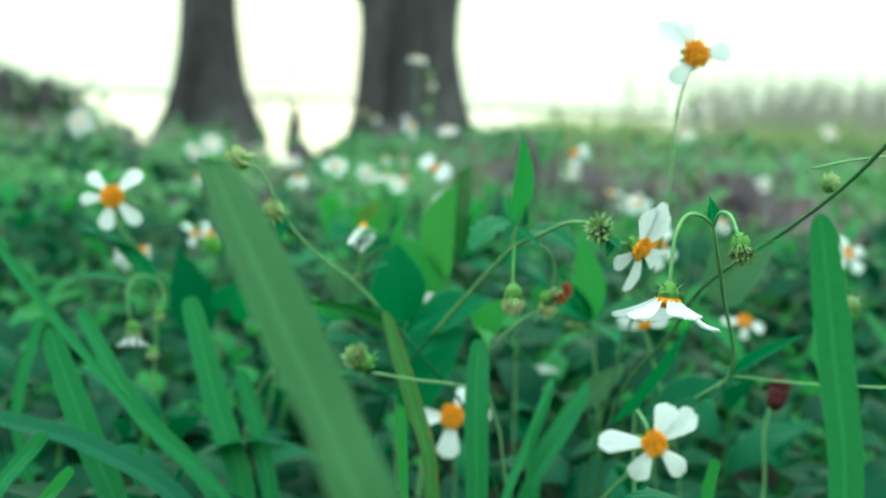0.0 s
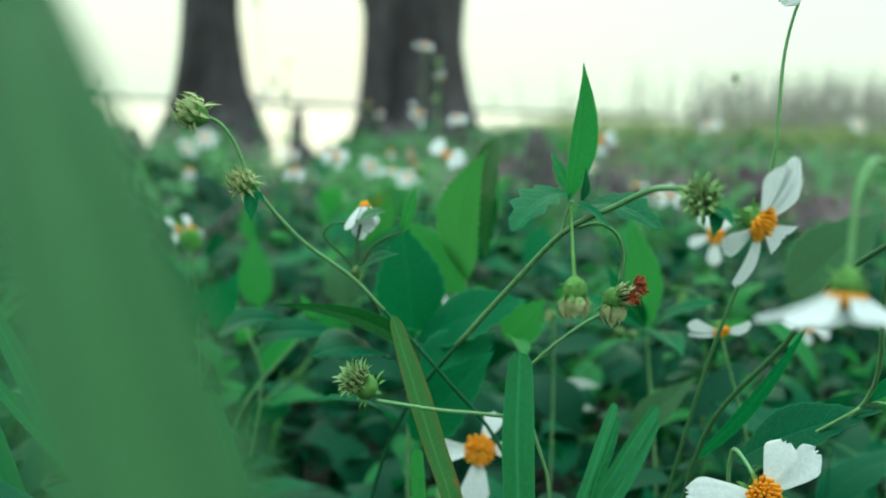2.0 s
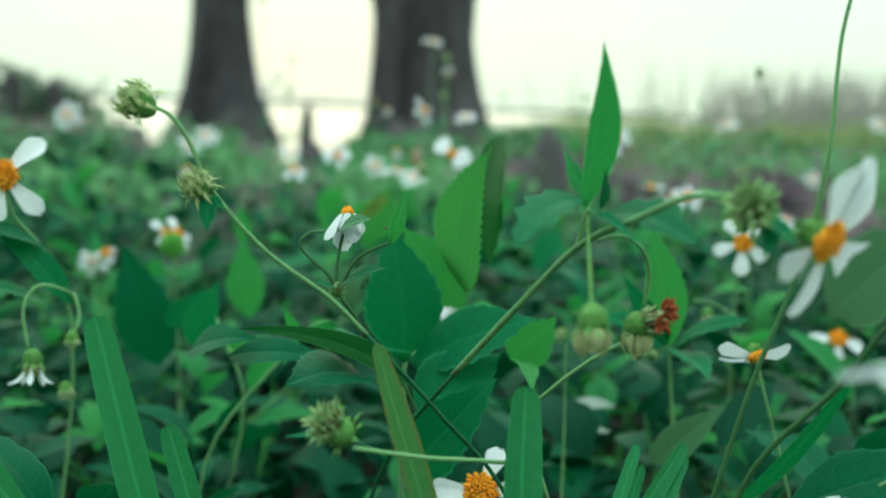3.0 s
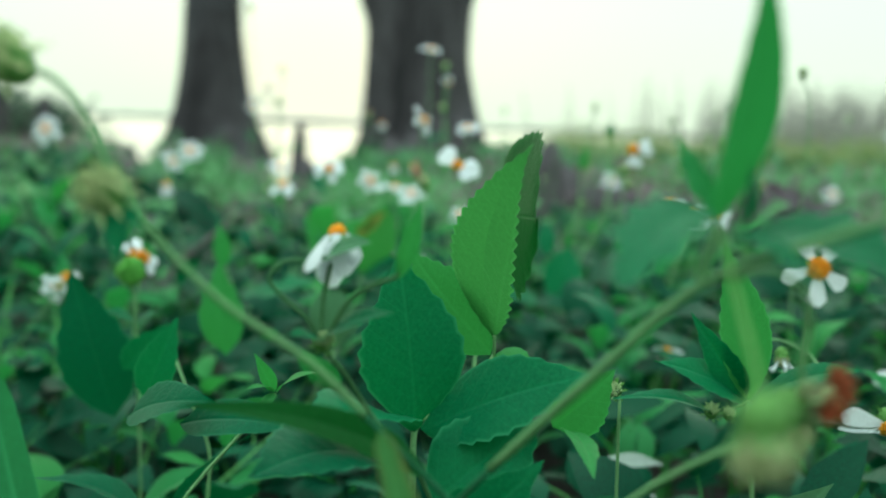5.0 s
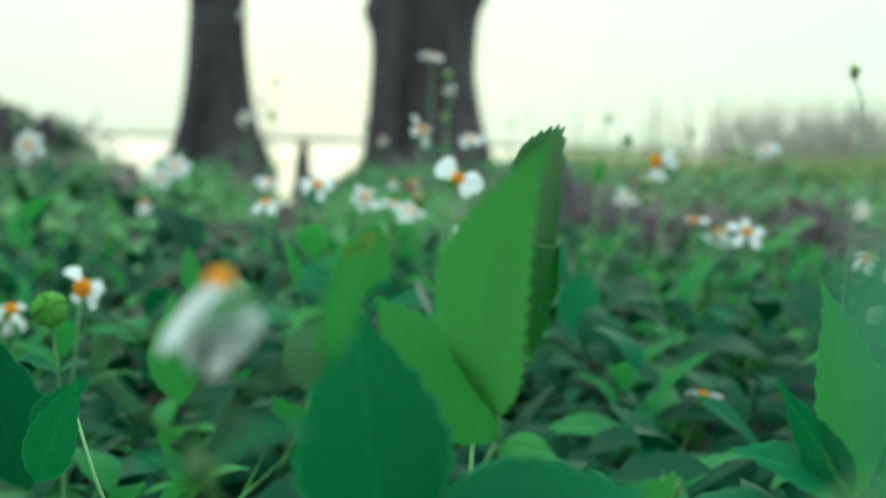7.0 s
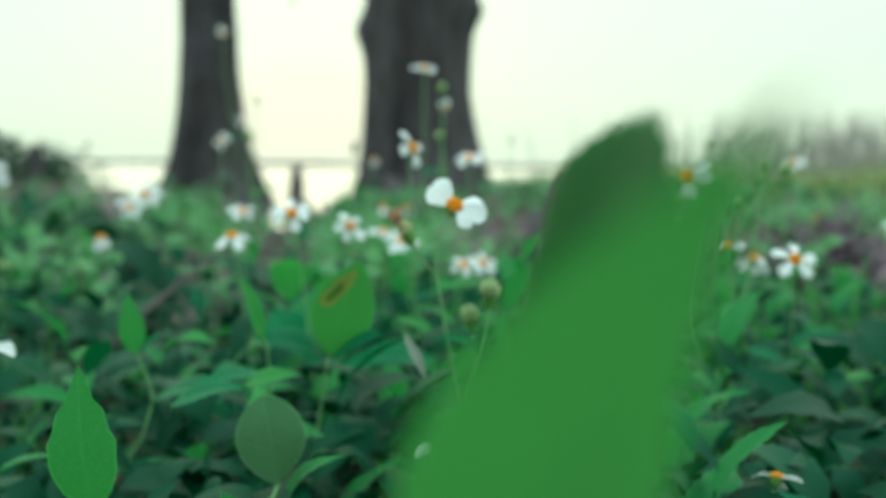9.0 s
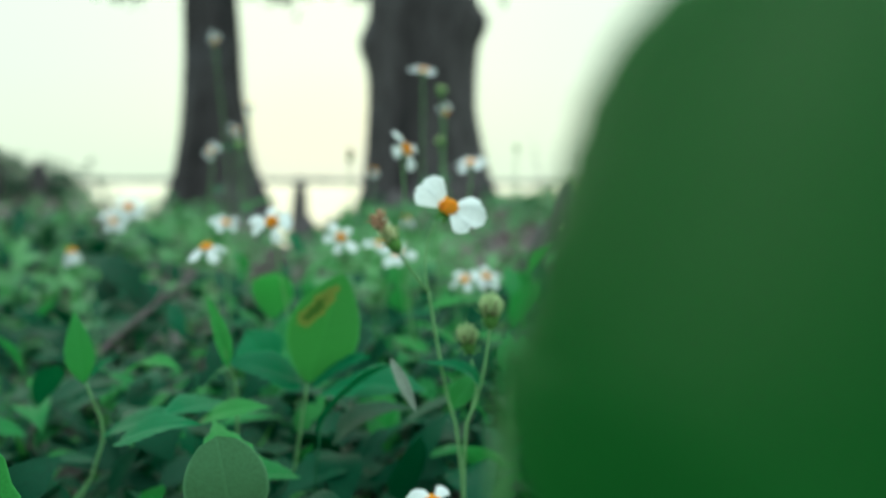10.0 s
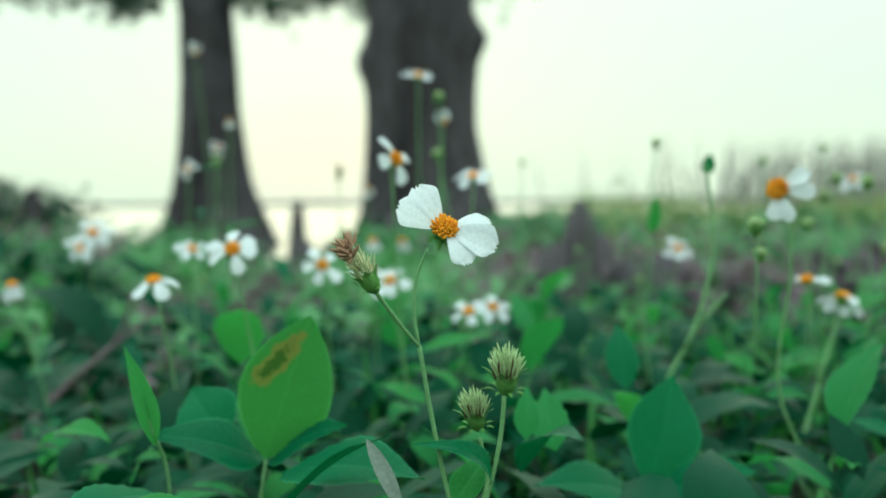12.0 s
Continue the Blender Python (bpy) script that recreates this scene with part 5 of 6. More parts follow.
# weeds to the left of it
p = plant("leafy_weed", -0.13, 0.68, "weed with upright pale green leaves", "weed", "broad-leaved weeds")
leaf(p, (-0.1184, 0.6600, 0.1708), (-0.1041, 0.6500, 0.2032), 0.015, (0.2, -1, 0.3), 7, LEAF, 0.25)
leaf(p, (-0.1315, 0.8800, 0.1405), (-0.1379, 0.8800, 0.1955), 0.026, (-0.1, -1, 0.3), 5, LEAF_LIGHT, 0.2, 0.1, 0.4)
leaf(p, (-0.0590, 0.6000, 0.1899), (-0.0636, 0.5900, 0.2038), 0.005, (0.3, -1, 0.2), 0, LEAF_LIGHT)
leaf(p, (-0.0590, 0.6000, 0.1899), (-0.0643, 0.5800, 0.1972), 0.004, (0, -0.6, 1), 0, LEAF_LIGHT)
leaf(p, (-0.0585, 0.6000, 0.1896), (-0.0431, 0.5800, 0.2036), 0.005, (0, -0.6, 1), 0, LEAF_LIGHT)
leaf(p, (-0.0590, 0.6000, 0.1896), (-0.0601, 0.5700, 0.1874), 0.004, (0, -0.6, 1), 0, LEAF_LIGHT)
leaf(p, (-0.0952, 0.5600, 0.1910), (-0.0670, 0.5300, 0.2067), 0.015, (0, -0.8, 0.8), 0, WEED_LEAF)
leaf(p, (-0.0778, 0.5500, 0.1920), (-0.0402, 0.5200, 0.2031), 0.013, (0, -0.8, 0.8), 0, WEED_LEAF)
stem(p, [(-0.13, 0.68, 0.0), (-0.0930, 0.6600, 0.1459), (-0.1018, 0.6600, 0.1734), (-0.1158, 0.6800, 0.1923)], 0.001, 0.0007)
stem(p, [(-0.10, 0.62, 0.0), (-0.10, 0.61, 0.13), (-0.0590, 0.6000, 0.1891)], 0.001, 0.0008)

leaf(p, (-0.1600, 0.7600, 0.1350), (-0.1740, 0.7400, 0.2060), 0.034, (0.2, -1, 0.3), 7, WEED_LEAF, 0.2, 0.08, 0.42)

# small daisies and a round bud further left
p = plant("wildflower", -0.16, 0.80, "round green bud on an upright stem with two round leaves", "wildflower")
stem(p, [(-0.155, 0.79, 0.0), (-0.1552, 0.7800, 0.1678), (-0.1562, 0.7770, 0.1910), (-0.1565, 0.7750, 0.1980)], 0.0009, 0.0008)
bud(p, (-0.1569, 0.7750, 0.2020), (0.1, -0.7, 0.6), 1.3, "round")
leaf(p, (-0.1563, 0.7800, 0.1780), (-0.1679, 0.7700, 0.1853), 0.010, (0, -0.5, 1), 4)
leaf(p, (-0.1563, 0.7800, 0.1757), (-0.1416, 0.7700, 0.1856), 0.008, (0, -0.5, 1), 4)
leaf(p, (-0.1501, 0.7400, 0.1627), (-0.1282, 0.7300, 0.1858), 0.014, (0.3, -1, 0.3), 5, LEAF)
p = plant("wildflower", -0.20, 0.90, "small white daisy seen from the side")
stem(p, [(-0.20, 0.90, 0.0), (-0.195, 0.895, 0.10), (-0.1834, 0.8900, 0.1923)], 0.001, 0.0007)
flower(p, (-0.1834, 0.8900, 0.1945), (0.55, -0.75, 0.3), 0.85, ((15, 0.95), (215, 0.95), (250, 0.7)), 0.2, 0, 1)
p = plant("wildflower", -0.32, 1.05, "pale half-open daisy in the leaves")
stem(p, [(-0.32, 1.05, 0.0), (-0.32, 1.05, 0.1), (-0.2783, 1.0400, 0.1561)], 0.001, 0.0008)
flower(p, (-0.2790, 1.0400, 0.1586), (0.3, -0.6, 0.7), 0.8, ((90, 1), (200, 0.8), (300, 1)), 0.4, 0, 2)
p = plant("wildflower", 0.25, 1.07, "tall spent flower head on a thin dark stem")
stem(p, [(0.25, 1.07, 0.0), (0.248, 1.065, 0.18), (0.2480, 1.0550, 0.3015), (0.2414, 1.0500, 0.3135)], 0.001, 0.0007)
bud(p, (0.2406, 1.0500, 0.3180), (0, -0.1, 1), 0.8, "spiky")

# the daisy, the withered head and the two buds at the end of the way
p = plant("wildflower", 0.0, 1.03, "white daisy with an orange disc on a thin forked stem", "wildflower")
stem(p, [(0.012, 1.03, 0.0), (0.0021, 1.0250, 0.1559), (-0.0012, 1.0250, 0.1680), (-0.0059, 1.0250, 0.1919), (-0.0094, 1.0250, 0.2136)], 0.0011, 0.0009)
stem(p, [(-0.0094, 1.0250, 0.2131), (-0.0108, 1.0260, 0.2231), (-0.0099, 1.0280, 0.2339), (-0.0066, 1.0300, 0.2422)], 0.0007, 0.0006)
stem(p, [(-0.0094, 1.0250, 0.2132), (-0.0152, 1.0200, 0.2213), (-0.0214, 1.0150, 0.2308)], 0.0008, 0.0009)
flower(p, (-0.0013, 1.0230, 0.2483), (0.12, -0.78, 0.62), 0.97, ((70, 1.05, -0.30), (30, 1.05, -0.35), (281, 0.95, -0.1), (243, 1.1, 0.0), (204, 0.92, 0.0)), 0.02, 0, 3, 1.32, "mid")
bud(p, (-0.0234, 1.0130, 0.2349), (-0.5, -0.15, 0.85), 1.1, "dried")
p = plant("wildflower", 0.02, 1.06, "two spiky green seed heads on upright stems", "wildflower")
stem(p, [(0.01, 1.04, 0.0), (0.0063, 1.0300, 0.1561), (0.0102, 1.0300, 0.1665), (0.0144, 1.0300, 0.1838), (0.0159, 1.0300, 0.1975)], 0.0010, 0.001)
bud(p, (0.0165, 1.0300, 0.2030), (0.02, -0.2, 1), 1.25, "spiky")
stem(p, [(0.0081, 1.0300, 0.1622), (0.0104, 1.0350, 0.1722), (0.0084, 1.0350, 0.1836)], 0.0008, 0.0008)
bud(p, (0.0071, 1.0330, 0.1910), (-0.12, -0.25, 1), 1.1, "spiky", 0.7)
leaf(p, (0.0116, 1.0300, 0.1700), (-0.0039, 1.0200, 0.1895), 0.010, (0.2, -0.5, 1), 0, LEAF, 0.35, 0.35)
leaf(p, (-0.0005, 1.0300, 0.1631), (0.0111, 1.0400, 0.1789), 0.010, (-0.3, -1, 0.2), 0, LEAF_LIGHT)
leaf(p, (-0.0144, 1.0200, 0.1640), (-0.0249, 1.0200, 0.1868), 0.0050, (0.3, -1, 0.2), 0, PALE, 0.5, 0.05, 0.55, tip_power=0.7, label="bleached dry leaf")

# the eaten leaf and its neighbours
p = plant("leafy_weed", -0.085, 1.12, "broad green leaf with brown eaten patches", "weed", "broad-leaved weeds")
stem(p, [(-0.085, 1.12, 0.0), (-0.083, 1.12, 0.09), (-0.0746, 1.1250, 0.1560)], 0.0014, 0.001)
leaf(p, (-0.0746, 1.1250, 0.1566), (-0.0555, 1.1200, 0.2126), 0.037, (0.05, -1, 0.3), 0, LEAF_SPOT, 0.18, 0.04, 0.45, tip_power=0.85, label="bright leaf with a brown eaten streak")
leaf(p, (-0.0757, 1.1250, 0.1560), (-0.1103, 1.1000, 0.1748), 0.026, (0, -0.6, 0.9), 0, LEAF, 0.2)
leaf(p, (-0.0744, 1.1300, 0.1548), (-0.0438, 1.1100, 0.1753), 0.024, (0.1, -0.6, 0.9), 0, LEAF)
leaf(p, (-0.0638, 1.1000, 0.1566), (-0.0120, 1.0600, 0.1699), 0.032, (0.1, -0.5, 1), 0, LEAF)
leaf(p, (-0.0954, 1.1500, 0.1585), (-0.1163, 1.1700, 0.1787), 0.028, (0, -1, 0.4), 0, LEAF)
leaf(p, (-0.1048, 1.0800, 0.1719), (-0.1140, 1.0800, 0.2074), 0.008, (0.6, -1, 0.2), 0, LEAF_LIGHT, 0.6)
stem(p, [(-0.12, 1.10, 0.0), (-0.1028, 1.0900, 0.1471), (-0.1033, 1.0850, 0.1667), (-0.1053, 1.0800, 0.1759), (-0.1083, 1.0800, 0.1899)], 0.001, 0.0008)
leaf(p, (-0.1023, 1.0800, 0.1539), (-0.1233, 1.0300, 0.1632), 0.022, (0, -0.5, 1), 0, LEAF)
p = plant("leafy_weed", -0.10, 0.95, "rounded pale green leaf near the ground", "weed", "broad-leaved weeds")
leaf(p, (-0.0767, 0.9600, 0.1290), (-0.0811, 0.9500, 0.1683), 0.030, (0.2, -1, 0.35), 0, LEAF_DULL, 0.2, 0.12, 0.6, tip_power=0.5)
leaf(p, (-0.1341, 1.0000, 0.1543), (-0.0963, 0.9800, 0.1712), 0.018, (0.1, -0.5, 1), 0, LEAF)
stem(p, [(-0.10, 0.95, 0.0), (-0.10, 0.95, 0.07), (-0.0766, 0.9600, 0.1300)], 0.0012, 0.001)
p = plant("leafy_weed", -0.25, 1.10, "weed with long narrow leaves", "weed", "broad-leaved weeds")
stem(p, [(-0.25, 1.10, 0.0), (-0.1679, 1.0900, 0.1342), (-0.1752, 1.0900, 0.1625)], 0.0012, 0.0008)
leaf(p, (-0.1764, 1.0900, 0.1625), (-0.1804, 1.0900, 0.1975), 0.014, (0.3, -1, 0.2), 0, LEAF_LIGHT)
leaf(p, (-0.1752, 1.0900, 0.1625), (-0.1596, 1.0800, 0.1781), 0.008, (0, -0.6, 1), 0)
leaf(p, (-0.1642, 1.0800, 0.1392), (-0.1128, 1.0400, 0.1609), 0.018, (0, -0.6, 1), 0)
leaf(p, (-0.1136, 1.0500, 0.1521), (-0.0777, 1.0300, 0.1670), 0.014, (0, -0.6, 1), 0, LEAF_LIGHT)

# the plants to the right of the way's end
p = plant("leafy_weed", 0.12, 1.20, "leafy plant with broad upright green leaves", "weed", "broad-leaved weeds")
stem(p, [(0.12, 1.20, 0.0), (0.12, 1.20, 0.10), (0.0793, 1.1800, 0.1253)], 0.0014, 0.001)
leaf(p, (0.0830, 1.1800, 0.1278), (0.0979, 1.2000, 0.1765), 0.034, (0.2, -1, 0.3), 0, LEAF, 0.25, 0.05, 0.5)
leaf(p, (0.0831, 1.2500, 0.1603), (0.0803, 1.2700, 0.1933), 0.016, (-0.2, -1, 0.3), 7, LEAF)
leaf(p, (0.0781, 1.1800, 0.1253), (0.0339, 1.1400, 0.1457), 0.026, (0, -0.6, 0.9), 0, LEAF)
leaf(p, (0.0854, 1.1800, 0.1253), (0.1196, 1.1500, 0.1471), 0.026, (0, -0.6, 0.9), 0, LEAF)
leaf(p, (0.0411, 1.1600, 0.1502), (0.0368, 1.1800, 0.1754), 0.016, (-0.2, -1, 0.3), 7, LEAF_MID)
leaf(p, (0.0272, 1.1400, 0.1595), (0.0291, 1.1500, 0.1806), 0.011, (0.2, -1, 0.3), 5, LEAF_MID)
p = plant("leafy_weed", 0.27, 1.40, "tall thin leafless stems among grass", "weed", "broad-leaved weeds")
stem(p, [(0.15, 1.40, 0.0), (0.1251, 1.3800, 0.1372), (0.1407, 1.3800, 0.1717), (0.1535, 1.3800, 0.2199), (0.1496, 1.3800, 0.2747)], 0.0022, 0.0012)
stem(p, [(0.1355, 1.3800, 0.1614), (0.1452, 1.3600, 0.1842), (0.1568, 1.3600, 0.1975)], 0.0018, 0.001)
leaf(p, (0.1496, 1.3800, 0.2679), (0.1524, 1.3800, 0.2815), 0.008, (0, -1, 0.3), 0)
stem(p, [(0.17, 1.55, 0.0), (0.1376, 1.5500, 0.1465), (0.1421, 1.5500, 0.1981), (0.1445, 1.5500, 0.2324)], 0.0018, 0.001)
leaf(p, (0.1432, 1.5500, 0.2260), (0.1464, 1.5400, 0.2559), 0.011, (0.3, -1, 0.3), 0, LEAF_LIGHT)
p = plant("wildflower", 0.29, 1.30, "white daisy seen from the side on a thick stem", "wildflower")
stem(p, [(0.26, 1.26, 0.0), (0.1597, 1.2500, 0.1510), (0.1596, 1.2350, 0.2193), (0.1569, 1.2300, 0.2465), (0.1542, 1.2300, 0.2572)], 0.0013, 0.0009)
flower(p, (0.1524, 1.2300, 0.2586), (-0.62, -0.75, 0.15), 1.05, ((265, 1.1), (300, 1.0), (205, 1.05), (175, 0.9)), 0.0, 0, 0)
bud(p, (0.1468, 1.2500, 0.2407), (0, -0.2, 1), 1.1, "green")
stem(p, [(0.1483, 1.2600, 0.1722), (0.1473, 1.2500, 0.2129), (0.1468, 1.2500, 0.2366)], 0.0009, 0.0008)
bud(p, (0.1538, 1.2700, 0.2257), (0, -0.4, 1), 0.9, "green")
p = plant("wildflower", 0.36, 1.46, "white daisies and green buds on tall stems", "wildflower")
stem(p, [(0.33, 1.44, 0.0), (0.2133, 1.4000, 0.0719), (0.2299, 1.4200, 0.1328), (0.2421, 1.4300, 0.1644), (0.2468, 1.4300, 0.1828)], 0.0028, 0.0010)
flower(p, (0.2483, 1.4300, 0.1872), (0.4, 0.35, 0.8), 1.1, ((60, 1), (300, 1.1), (200, 1), (250, 1), (140, 1)), 0.5, 0, 1)
flower(p, (0.2219, 1.4200, 0.2005), (-0.3, -0.4, 0.8), 0.8, ((280, 1.3), (90, 0.5)), 0.1, 0, 2)
stem(p, [(0.2299, 1.4200, 0.1328), (0.2263, 1.4200, 0.1622), (0.2227, 1.4200, 0.1968)], 0.0012, 0.0008)


# ---- daisies further off ----
def far_daisy(place, facing=(0, -0.7, 0.7), size=1.1, seed=0, petals=5, droop=0.1, label="white daisy with an orange disc on a tall stem"):
    rnd = random.Random(seed)
    x, y, z = place
    p = plant("wildflower", x + rnd.uniform(-0.03, 0.03), y + rnd.uniform(0.0, 0.05), label)
    g = origin(p)
    stem(p, [g, g.lerp(Vector(place), 0.5) + Vector((rnd.uniform(-0.012, 0.012), 0.01, 0)), Vector(place) - Vector(facing).normalized() * 0.004], 0.0013, 0.0009)
    spin = rnd.uniform(0, 72)
    flower(p, place, facing, size, tuple((spin + 360 / petals * i + rnd.uniform(-12, 12), rnd.uniform(0.8, 1.1)) for i in range(petals)), droop, 0, seed, 1.1, "mid")
    for i in range(2):
        b = g.lerp(Vector(place), rnd.uniform(0.3, 0.7))
        az = rnd.uniform(0, 6.28)
        leaf(p, b, b + Vector((math.cos(az) * 0.04, math.sin(az) * 0.04, 0.012)), 0.013, (0, -0.4, 1), 6, seed % 2 and LEAF or LEAF_LIGHT)
    return p


def far_bud(place, kind="green", size=1.1, seed=0):
    rnd = random.Random(seed)
    x, y, z = place
    p = plant("seed_head", x + rnd.uniform(-0.02, 0.02), y + 0.02, "faded flower bud on a thin stem")
    stem(p, [origin(p), origin(p).lerp(Vector(place), 0.6) + Vector((rnd.uniform(-0.01, 0.01), 0, 0)), place], 0.0012, 0.0008)
    bud(p, place, (rnd.uniform(-0.5, 0.5), -0.3, 1), size, kind)


far_daisy((-0.0403, 1.7680, 0.3714), (0.1, -0.35, 1), 1.05, 1, 6, -0.1)
far_daisy((-0.0350, 1.3250, 0.2785), (0.65, -0.6, 0.35), 1.0, 2, 4)
far_daisy((0.0093, 1.5000, 0.2712), (-0.2, -0.4, 0.9), 1.0, 3, 6)
far_bud((-0.0209, 1.7500, 0.3493), "green", 1.25, 1)
far_daisy((-0.0162, 1.7600, 0.3278), (0.3, -0.5, -0.6), 0.75, 4, 5, 0.9)
far_bud((-0.0214, 1.7000, 0.2950), "green", 1.2, 2)
far_daisy((-0.1199, 1.2880, 0.2308), (0, -0.8, 0.6), 1.0, 5, 6)
far_daisy((-0.1640, 1.2940, 0.2141), (-0.1, -0.3, 0.9), 1.0, 6, 5, 0.5)
far_daisy((-0.2064, 1.5500, 0.2192), (0.2, -0.4, 0.8), 0.95, 7, 5)
far_daisy((-0.3830, 1.8500, 0.2244), (0.1, -0.6, 0.6), 1.35, 8, 6)
far_daisy((-0.4331, 1.9500, 0.2039), (0.4, -0.6, 0.6), 1.2, 9, 5)
far_daisy((-0.0938, 1.4500, 0.2118), (0.2, -0.6, 0.4), 1.0, 10, 5)
far_daisy((-0.0518, 1.5000, 0.1967), (-0.2, -0.5, 0.6), 1.05, 11, 6)
far_daisy((-0.0766, 1.6200, 0.1962), (0.2, -0.3, 0.9), 1.0, 12, 5)
far_daisy((0.0047, 1.5000, 0.1740), (-0.2, -0.5, 0.7), 1.0, 13, 5)
far_daisy((0.0222, 1.5200, 0.1747), (0.2, -0.5, 0.7), 0.95, 14, 5)
far_daisy((-0.3256, 1.5000, 0.1974), (0, -0.3, 1), 0.95, 15, 5, 1.0)
far_daisy((-0.2910, 2.1000, 0.3542), (0, -0.3, 1), 0.8, 16, 4, 1.2)
far_daisy((-0.3808, 2.3000, 0.4662), (0.2, -0.5, -0.4), 1.0, 17, 4, 0.8)
far_daisy((-0.3207, 2.0000, 0.2920), (-0.3, -0.6, 0.4), 0.9, 18, 4)
far_bud((-0.2644, 1.9000, 0.2974), "green", 1.3, 3)
far_daisy((-0.3296, 2.2000, 0.3252), (0.3, -0.5, 0.2), 0.8, 19, 4, 0.4)
far_daisy((0.4127, 1.9000, 0.2680), (-0.2, -0.5, 0.7), 1.1, 20, 5)
far_daisy((0.2186, 1.8500, 0.1999), (0, -0.4, 0.4), 1.1, 21, 5)
far_bud((0.1725, 1.7000, 0.2989), "spiky", 0.9, 4)
far_bud((0.2918, 1.8000, 0.2866), "green", 1.1, 5)
far_bud((0.3502, 1.8000, 0.2983), "green", 0.9, 6)
far_bud((0.2993, 1.6000, 0.2671), "green", 1.1, 7)
far_bud((0.3055, 1.5500, 0.2633), "green", 1.3, 8)
far_bud((0.0768, 2.2000, 0.2994), "green", 1.0, 9)
far_bud((-0.1330, 1.9000, 0.2797), "dried", 1.0, 10)
far_bud((0.1842, 2.4000, 0.2507), "green", 1.0, 11)
far_daisy((-0.0892, 1.8000, 0.2140), (-0.1, -0.3, 1), 0.9, 26, 5, 1.1)
far_daisy((-0.0607, 1.8000, 0.2133), (-0.1, -0.3, 1), 0.9, 27, 5, 1.1)
far_daisy((-0.1462, 2.4000, 0.2681), (-0.1, -0.3, 1), 1.0, 28, 5, 1.2)
far_daisy((0.3275, 1.2500, 0.1836), (0, -0.5, 0.6), 0.8, 31, 5, 0.5)
far_daisy((0.1358, 0.9500, 0.1369), (0.2, 0.5, 0.8), 0.8, 32, 3, 0.2)
far_daisy((-0.3259, 1.1500, 0.1355), (0.3, -0.5, 0.7), 1.0, 33, 5, 0.4)
far_daisy((0.5827, 2.0000, 0.1815), (0, -0.6, 0.5), 1.1, 34, 5)
far_bud((0.5660, 1.9000, 0.2970), "green", 1.1, 12)
far_bud((0.2597, 2.6000, 0.2794), "green", 1.2, 13)
far_daisy((0.2297, 1.2500, 0.2035), (0, -0.6, 0.5), 1.0, 35, 5)
far_daisy((0.3822, 1.0000, 0.1854), (0.2, -0.6, 0.5), 1.3, 36, 5)
far_daisy((0.8278, 2.4000, 0.2704), (0.2, -0.6, 0.5), 1.5, 37, 5)
far_daisy((-0.7165, 2.2000, 0.2418), (0, -0.7, 0.3), 1.8, 38, 6)
far_daisy((-0.0070, 1.0000, 0.1320), (0.1, -0.5, 0.8), 0.8, 40, 6, 0.2)
far_daisy((-0.2200, 1.0000, 0.1813), (0.5, -0.5, 0.6), 0.9, 39, 3)

def stray_stems():
    rnd = random.Random(91)
    for i in range(26):
        x, y = rnd.uniform(0.12, 0.95), rnd.uniform(1.35, 2.6)
        if i % 4 == 0:
            x = rnd.uniform(-0.9, -0.25)
        far_bud((x * (0.5 + 0.3 * y), y, rnd.uniform(0.14, 0.29)), ("green", "spiky", "green", "dried")[i % 4], rnd.uniform(0.8, 1.2), 100 + i)


stray_stems()

# a dry twig leaning in the leaves
p = thing("twig", (-0.36, 1.55, 0.0), "thin dry brown twig leaning among leaves", "twig")
stem(p, [(-0.3879, 1.5500, 0.0291), (-0.3211, 1.5800, 0.1072), (-0.2856, 1.6000, 0.1395), (-0.2509, 1.6200, 0.1680)], 0.0045, 0.0025, LITTER, "stick")
stem(p, [(-0.2856, 1.6000, 0.1395), (-0.2733, 1.6000, 0.1633), (-0.2696, 1.6000, 0.1817)], 0.0025, 0.0012, LITTER, "side_shoot")

# ---- weeds that fill the meadow, built once and copied ----
def weed_kind(seed, shaded):
    rnd = random.Random(seed)
    p = thing("leafy_weed", (0, 0, 0), "low weed with several pointed green leaves", "weed", "broad-leaved weeds")
    h = rnd.uniform(0.10, 0.15)
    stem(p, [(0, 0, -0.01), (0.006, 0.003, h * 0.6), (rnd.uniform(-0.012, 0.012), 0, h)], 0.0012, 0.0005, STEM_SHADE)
    many = rnd.randint(6, 9)
    broad = rnd.uniform(0.36, 0.62)
    for i in range(many):
        az = i * 2.4 + rnd.uniform(-0.5, 0.5)
        f = 0.35 + 0.65 * i / (many - 1)
        b = Vector((0.004 * math.cos(az), 0.004 * math.sin(az), h * min(1, f)))
        long = rnd.uniform(0.034, 0.070) * (1.15 - 0.35 * f)
        up = rnd.uniform(0.1, 1.5) * f
        t = b + Vector((math.cos(az), math.sin(az), up)).normalized() * long
        # sky light on the tops and shade below are put in by leaf colour
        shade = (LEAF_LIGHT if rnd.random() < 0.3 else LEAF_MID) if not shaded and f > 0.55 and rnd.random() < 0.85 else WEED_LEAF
        face = (-math.cos(az) * 0.9 + rnd.uniform(-0.4, 0.4), -math.sin(az) * 0.9 + rnd.uniform(-0.5, 0.3), 1)
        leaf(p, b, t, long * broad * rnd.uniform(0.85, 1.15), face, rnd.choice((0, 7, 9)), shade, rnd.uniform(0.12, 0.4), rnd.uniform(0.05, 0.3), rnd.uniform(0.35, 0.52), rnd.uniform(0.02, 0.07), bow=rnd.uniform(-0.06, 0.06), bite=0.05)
    return p


